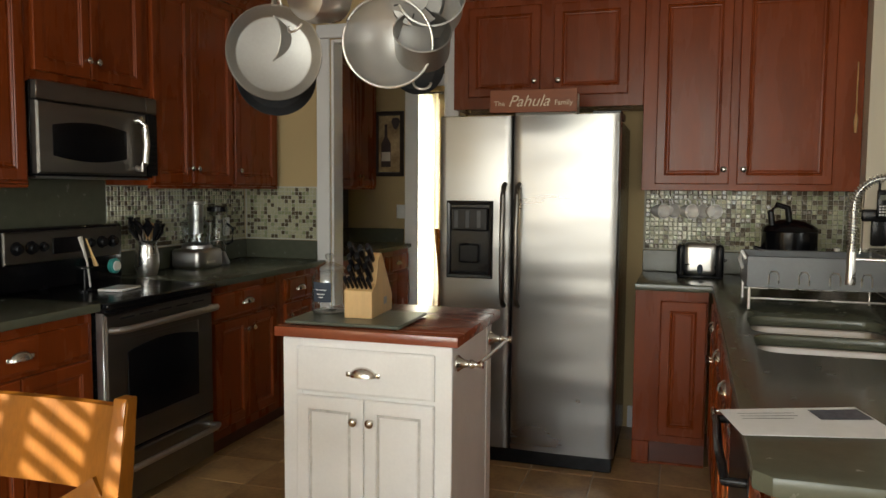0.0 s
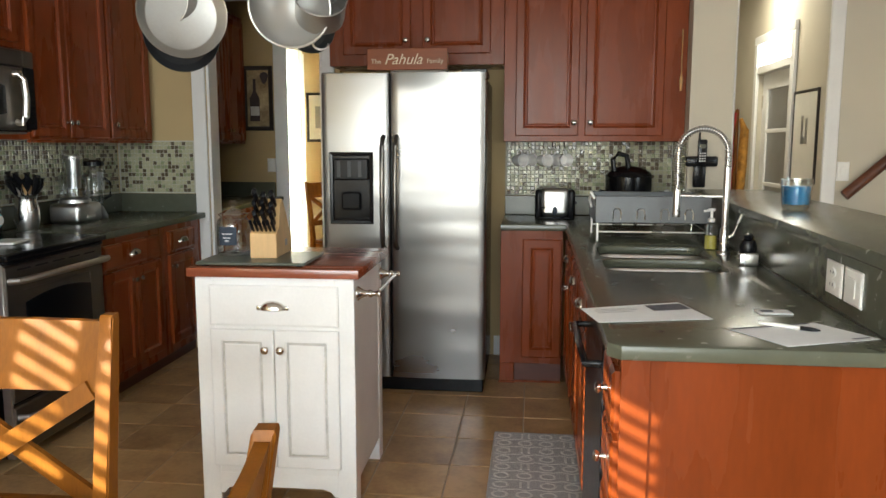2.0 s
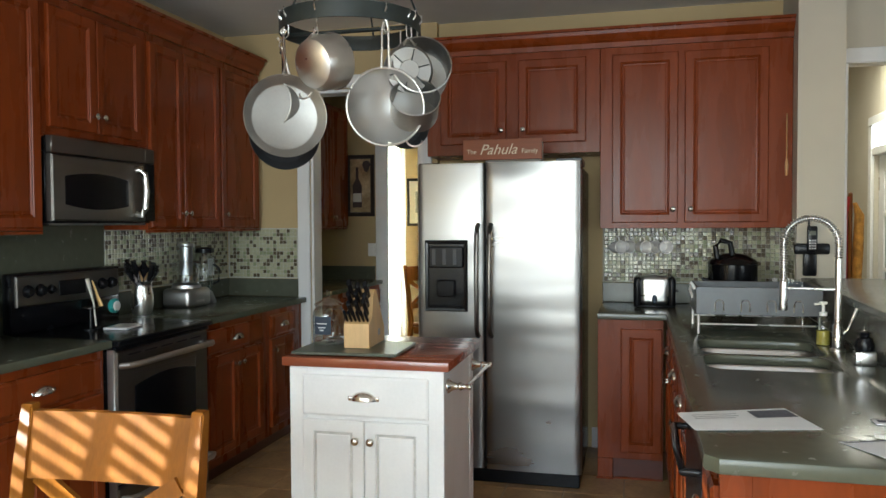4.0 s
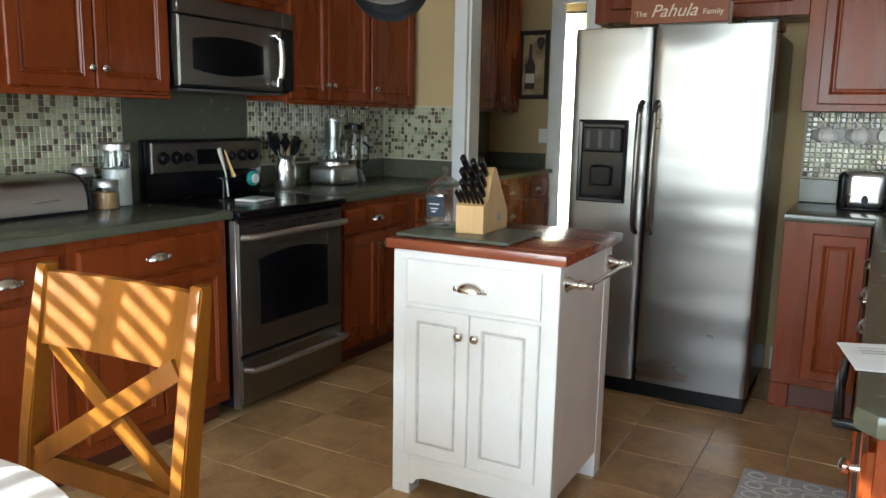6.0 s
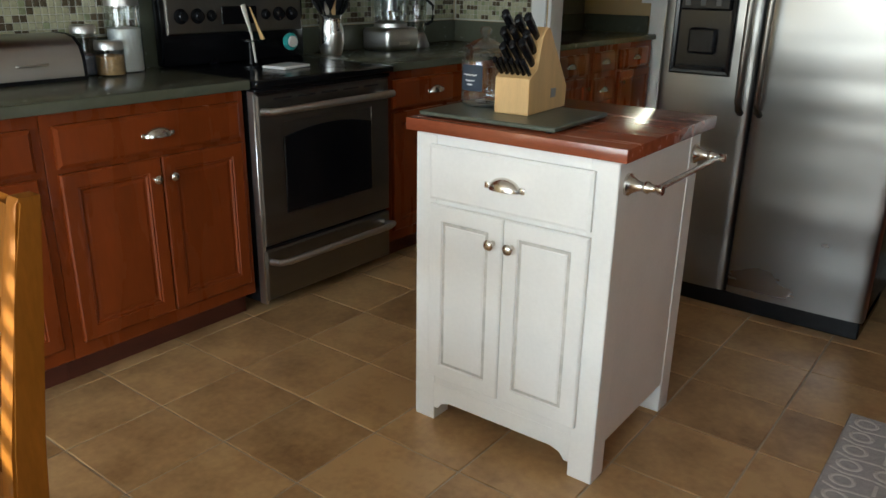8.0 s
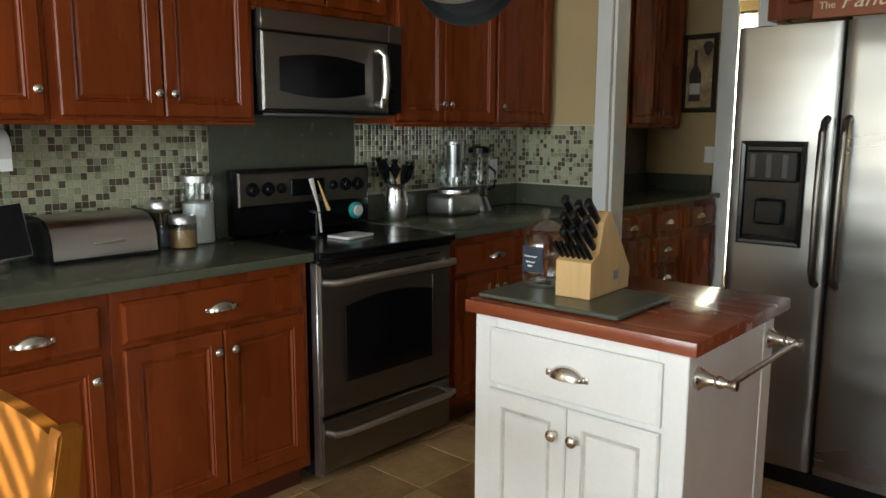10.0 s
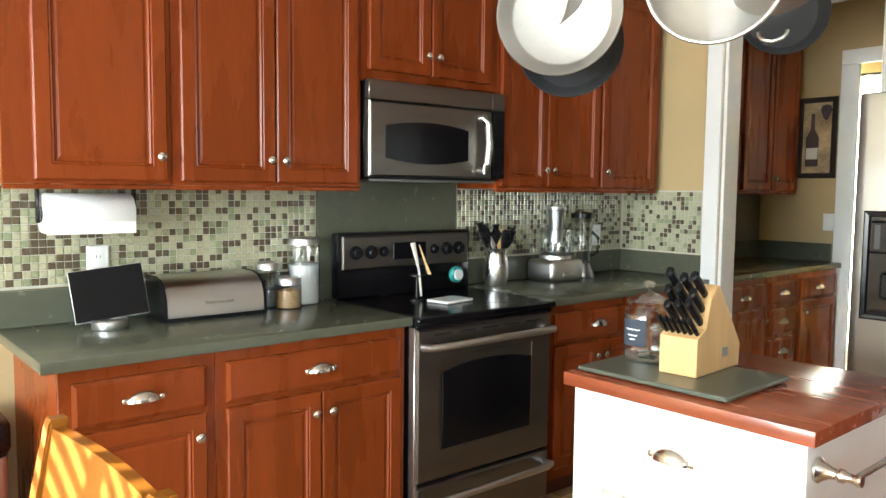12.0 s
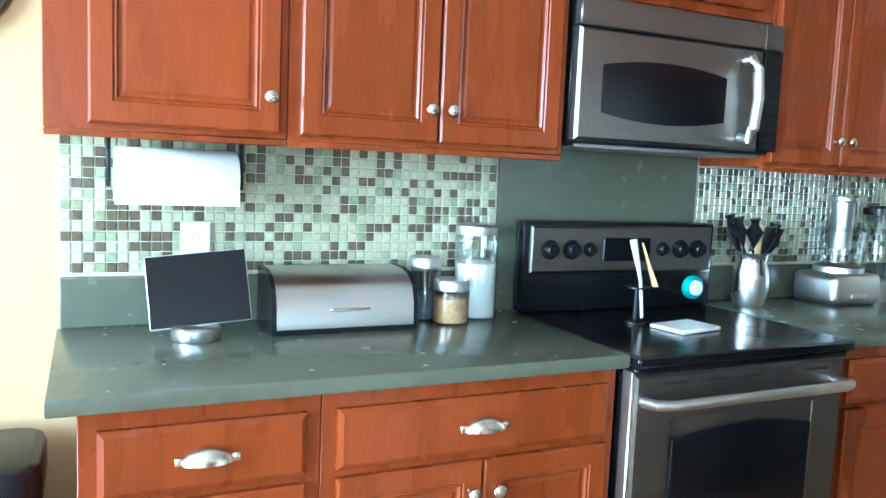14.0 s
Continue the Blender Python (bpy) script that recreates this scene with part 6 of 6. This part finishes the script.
btl = lathe("bottle_shape", [(0, -0.2), (0.045, -0.2), (0.045, 0.0), (0.014, 0.06), (0.013, 0.17), (0, 0.17)], M_ARTDARK, 20)
part("bottle_shape", btl, wine, T((-0.03, -0.0132, 0)) @ Matrix.Diagonal((1, 0.02, 1, 1)), "dark painted bottle")
part("bottle_label", boxes("bottle_label", [(-0.07, 0.012, -0.0152, -0.0146, -0.15, -0.07)], M_MAT), wine)
part("grapes", lathe("grapes", [(0, -0.05), (0.02, -0.03), (0.04, 0.02), (0.03, 0.05), (0, 0.06)], M_ARTDARK, 16), wine, T((0.06, -0.0132, 0.17)) @ Matrix.Diagonal((1, 0.02, 1, 1)))
outlet(T((-2.0, 6.598, 1.225)), "white light switch on the tan pantry wall", "switch")
cur = thing("sheer_curtain", T((-2.75, 8.22, 0)), "long bright cream sheer curtain", "curtain")
bm = bmesh.new()
cols = []
for k in range(61):
    x = -0.57 + 1.14 * k / 60
    cols.append([bm.verts.new((x, 0.025 * math.sin(k * 1.15) + 0.012 * math.sin(k * 0.37), z)) for z in (0.03, 2.45)])
for a, b in zip(cols, cols[1:]):
    bm.faces.new((a[0], b[0], b[1], a[1]))
bmesh.ops.solidify(bm, geom=list(bm.faces), thickness=0.002)
cm = bpy.data.materials.new("translucent_curtain")
cm.use_nodes = True
ct = cm.node_tree
tl = ct.nodes.new("ShaderNodeBsdfTranslucent")
tl.inputs[0].default_value = (0.92, 0.88, 0.74, 1)
cmx = ct.nodes.new("ShaderNodeMixShader")
cmx.inputs[0].default_value = 0.7
ct.links.new(ct.nodes["Principled BSDF"].outputs[0], cmx.inputs[1])
ct.nodes["Principled BSDF"].inputs["Base Color"].default_value = (0.85, 0.81, 0.68, 1)
ct.links.new(tl.outputs[0], cmx.inputs[2])
ct.links.new(cmx.outputs[0], ct.nodes["Material Output"].inputs[0])
part("cloth", finish(bm, "cloth", cm, 80), cur)
part("rod", sweep("rod", [(-0.7, 0, 2.46), (0.62, 0, 2.46)], 0.012, M_PICDARK, 10), cur)
part("rod_brackets", boxes("rod_brackets", [(-0.66, -0.64, 0, 0.079, 2.45, 2.47), (0.58, 0.60, 0, 0.079, 2.45, 2.47)], M_PICDARK), cur)
pic2 = thing("wall_picture", T((-2.02, 8.298, 1.71)), "black-framed drawing on the dining room wall", "picture")
part("frame", framed("frame", 0.30, 0.54, [(0, 0), (0, 0.016), (0.006, 0.02), (0.025, 0.018), (0.028, 0.010)], M_PICDARK), pic2)
part("mat", boxes("mat", [(-0.12, 0.12, -0.013, -0.0105, -0.24, 0.24)], M_MAT), pic2)
part("drawing", boxes("drawing", [(-0.05, 0.05, -0.0145, -0.0135, -0.12, 0.12)], M_GREYMETAL), pic2)
copy_thing(chair, pose(-1.72, 7.45, 0, 0, 0, 60))

# ---- hall and living room ----
hd = thing("hall_door", T((2.20, 6.49, 0)) @ FACE_W, "white hall door with glazed panes", "door")
part("leaf", boxes("leaf", [(0.0, 0.12, -0.02, 0.02, 0.005, 1.965), (0.68, 0.80, -0.02, 0.02, 0.005, 1.965), (0.12, 0.68, -0.02, 0.02, 0.005, 0.25), (0.12, 0.68, -0.02, 0.02, 1.84, 1.965),
                        (0.12, 0.68, -0.018, 0.018, 0.66, 0.69), (0.12, 0.68, -0.018, 0.018, 1.08, 1.11), (0.12, 0.68, -0.018, 0.018, 1.5, 1.53)], M_TRIM, 0.003), hd)
part("pane", boxes("pane", [(0.12, 0.68, -0.004, 0.004, 0.25, 1.84)], M_GREYMETAL), hd, None, "grey reflecting glass")
part("hinges", boxes("hinges", [(0.0, 0.03, -0.026, -0.0205, 0.9, 1.0), (0.0, 0.03, -0.026, -0.0205, 1.7, 1.8)], M_NICKEL), hd)
trs = thing("transom_window", T((2.20, 6.49, 2.03)) @ FACE_W, "bright transom window over the hall door", "window")
part("pane", boxes("pane", [(0.0, 0.80, -0.004, 0.004, 0.001, 0.168)], M_SKYGLOW), trs)
hp = thing("wall_picture", T((2.148, 5.34, 1.46)) @ FACE_W, "thin black-framed drawing on the hall wall", "picture")
part("frame", framed("frame", 0.46, 0.62, [(0, 0), (0, 0.016), (0.004, 0.018), (0.014, 0.016), (0.016, 0.010)], M_PICDARK), hp)
part("mat", boxes("mat", [(-0.21, 0.21, -0.013, -0.0105, -0.29, 0.29)], M_MAT), hp)
part("drawing", boxes("drawing", [(-0.06, -0.02, -0.0145, -0.0135, -0.02, 0.14), (0.02, 0.06, -0.0145, -0.0135, -0.02, 0.12), (-0.06, 0.06, -0.0143, -0.0135, -0.05, 0.0)], M_GREYMETAL), hp)
cs = thing("coat_stand", T((1.70, 5.35, 0)), "slim coat stand hung with red and plaid cloth", "coat stand")
part("pole", lathe("pole", [(0, 0), (0.12, 0), (0.12, 0.02), (0.015, 0.04), (0.013, 1.64), (0, 1.65)], M_CHAIR, 20), cs)
part("plaid_scarf", sweep("plaid_scarf", [(0.02, -0.02, 1.58), (0.045, -0.03, 1.50), (0.04, -0.03, 1.3), (0.03, -0.03, 0.95)], [0.02, 0.045, 0.05, 0.04], M_FABRIC, 12, flat=0.6), cs, None, "yellow and black plaid cloth")
part("red_cloth", sweep("red_cloth", [(-0.01, 0.0, 1.62), (-0.04, 0.0, 1.5), (-0.04, 0.0, 1.2), (-0.035, 0.0, 1.0)], [0.02, 0.04, 0.045, 0.03], M_REDCLOTH, 12, flat=0.6), cs, None, "dark red cloth")
hr = thing("handrail", Matrix(), "dark wooden stair handrail on the cream wall", "handrail")
part("rail", sweep("rail", [(2.262, 4.925, 1.09), (2.30, 4.925, 1.125), (3.6, 4.925, 2.32)], 0.026, M_CHAIR_DARK, 14, flat=1.3), hr)
part("brackets", boxes("brackets", [(2.48, 2.50, 4.925, 4.979, 1.25, 1.27), (3.2, 3.22, 4.925, 4.979, 1.91, 1.93)], M_PICDARK), hr)
outlet(T((2.262, 4.978, 1.24)), "white light switch on the cream wall", "switch")
lvc = build_chair(pose(2.62, 4.45, 0, 0, 0, 170), "dark wooden chair by the living room wall")

cf = thing("ceiling_fixture", T((1.85, 5.95, 2.70)), "round white flush ceiling lamp in the hall", "ceiling lamp")
part("rim", lathe("rim", [(0.13, 0.02), (0.16, 0.03), (0.165, 0.099), (0.12, 0.099), (0.125, 0.04)], M_WHITEPLASTIC, 32), cf)

# ---- mosaic backsplashes ----
PITCH, TS = 0.0262, 0.0238
random.seed(11)


def pick_tile():
    r = random.random()
    return 0 if r < 0.52 else (1 if r < 0.67 else 2)


def tile_mesh(mat):
    bm = bmesh.new()
    h, g = TS / 2, 0.0025
    lo = [bm.verts.new((sx * h, 0, sz * h)) for sx, sz in ((-1, -1), (1, -1), (1, 1), (-1, 1))]
    hi = [bm.verts.new((sx * (h - g), -0.0035, sz * (h - g))) for sx, sz in ((-1, -1), (1, -1), (1, 1), (-1, 1))]
    for i in range(4):
        bm.faces.new((lo[i], lo[(i + 1) % 4], hi[(i + 1) % 4], hi[i]))
    bm.faces.new(hi)
    return finish(bm, "mosaic_tile", mat)


TILE_ME = [tile_mesh(m) for m in (M_T1, M_T2, M_T3)]


def mosaic(name, m, w, z0, z1, label, singles=(0, 0)):
    """A mosaic panel in the local x-z plane facing -y; columns whose x lies within singles are separate tiles."""
    grout = boxes(name, [(0, w, -0.004, -0.001, z0, z1)], M_WGROUT)
    base = structure(name, grout, label, "backsplash")
    base.matrix_basis = m
    nx, nz = int(w / PITCH), int((z1 - z0) / PITCH)
    ox, oz = (w - nx * PITCH) / 2, (z1 - z0 - nz * PITCH) / 2
    bm = bmesh.new()
    h, g = TS / 2, 0.0025
    for i in range(nx):
        for j in range(nz):
            x, z = ox + (i + 0.5) * PITCH, z0 + oz + (j + 0.5) * PITCH
            k = pick_tile()
            if singles[0] <= x < singles[1]:
                part("mosaic_tile", TILE_ME[k], base, pose(x, -0.0045, z, random.uniform(-0.8, 0.8), 0, random.uniform(-0.8, 0.8)))
                continue
            t1, t2 = random.uniform(-0.0004, 0.0004), random.uniform(-0.0004, 0.0004)
            lo = [bm.verts.new((x + sx * h, -0.0042, z + sz * h)) for sx, sz in ((-1, -1), (1, -1), (1, 1), (-1, 1))]
            hi = [bm.verts.new((x + sx * (h - g), -0.008 + t1 * sx + t2 * sz, z + sz * (h - g))) for sx, sz in ((-1, -1), (1, -1), (1, 1), (-1, 1))]
            for q in range(4):
                f = bm.faces.new((lo[q], lo[(q + 1) % 4], hi[(q + 1) % 4], hi[q]))
                f.material_index = k
            f = bm.faces.new(hi)
            f.material_index = k
    if len(bm.faces):
        tagged(part("mosaic_tiles", finish(bm, "mosaic_tiles", [M_T1, M_T2, M_T3]), base), kind="stuff")
    return base


mosaic("backsplash_mosaic_west", T((WX, 1.552, 0)) @ FACE_E, 1.213, 1.078, 1.434, "pale and brown glass mosaic backsplash", (0.58, 1.17))
mosaic("backsplash_mosaic_range", T((WX, 3.564, 0)) @ FACE_E, 1.32, 1.078, 1.434, "pale and brown glass mosaic backsplash")
mosaic("backsplash_mosaic_corner", T((-2.49, PY, 0)), 0.549, 1.078, 1.434, "pale and brown glass mosaic backsplash")
mosaic("backsplash_mosaic_north", T((0.152, NY, 0)), 1.066, 1.078, 1.434, "pale and brown glass mosaic backsplash")
mosaic("backsplash_mosaic_side", T((1.22, NY - 0.01, 0)) @ FACE_W, 0.42, 1.078, 1.434, "pale and brown glass mosaic backsplash")

# ---- floor tiles ----
P = 0.317
X0, Y0 = -1.602 - 3 * P, 2.155 - 15 * P


def floor_tile():
    bm = bmesh.new()
    add_box(bm, -P / 2 + 0.003, P / 2 - 0.003, -P / 2 + 0.003, P / 2 - 0.003, -0.010, 0.0, 0.0018)
    return finish(bm, "floor_tile", M_FLOORTILE)


floor = structure("floor", boxes("floor", [(-2.5, 1.3, -2.6, 4.95, -0.0055, -0.0035)], M_GROUT), "tan square ceramic floor tiles with pale grout", "floor")
TILE_FLOOR = floor_tile()
bm = bmesh.new()
for i in range(24):
    for j in range(24):
        x, y = X0 + (i + 0.5) * P, Y0 + (j + 0.5) * P
        if x < -2.4 or x > 4.9 or y > 4.9 or y < -2.5:
            continue
        if x < 1.2:
            part("floor_tile", TILE_FLOOR, floor, pose(x, y, 0.0, 0, 0, 90 * ((i * 7 + j * 3) % 4)))
        else:
            add_box(bm, x - P / 2 + 0.003, x + P / 2 - 0.003, y - P / 2 + 0.003, y + P / 2 - 0.003, -0.01, 0.0)
tagged(part("floor_tiles", finish(bm, "floor_tiles", M_FLOORTILE), floor), kind="stuff")
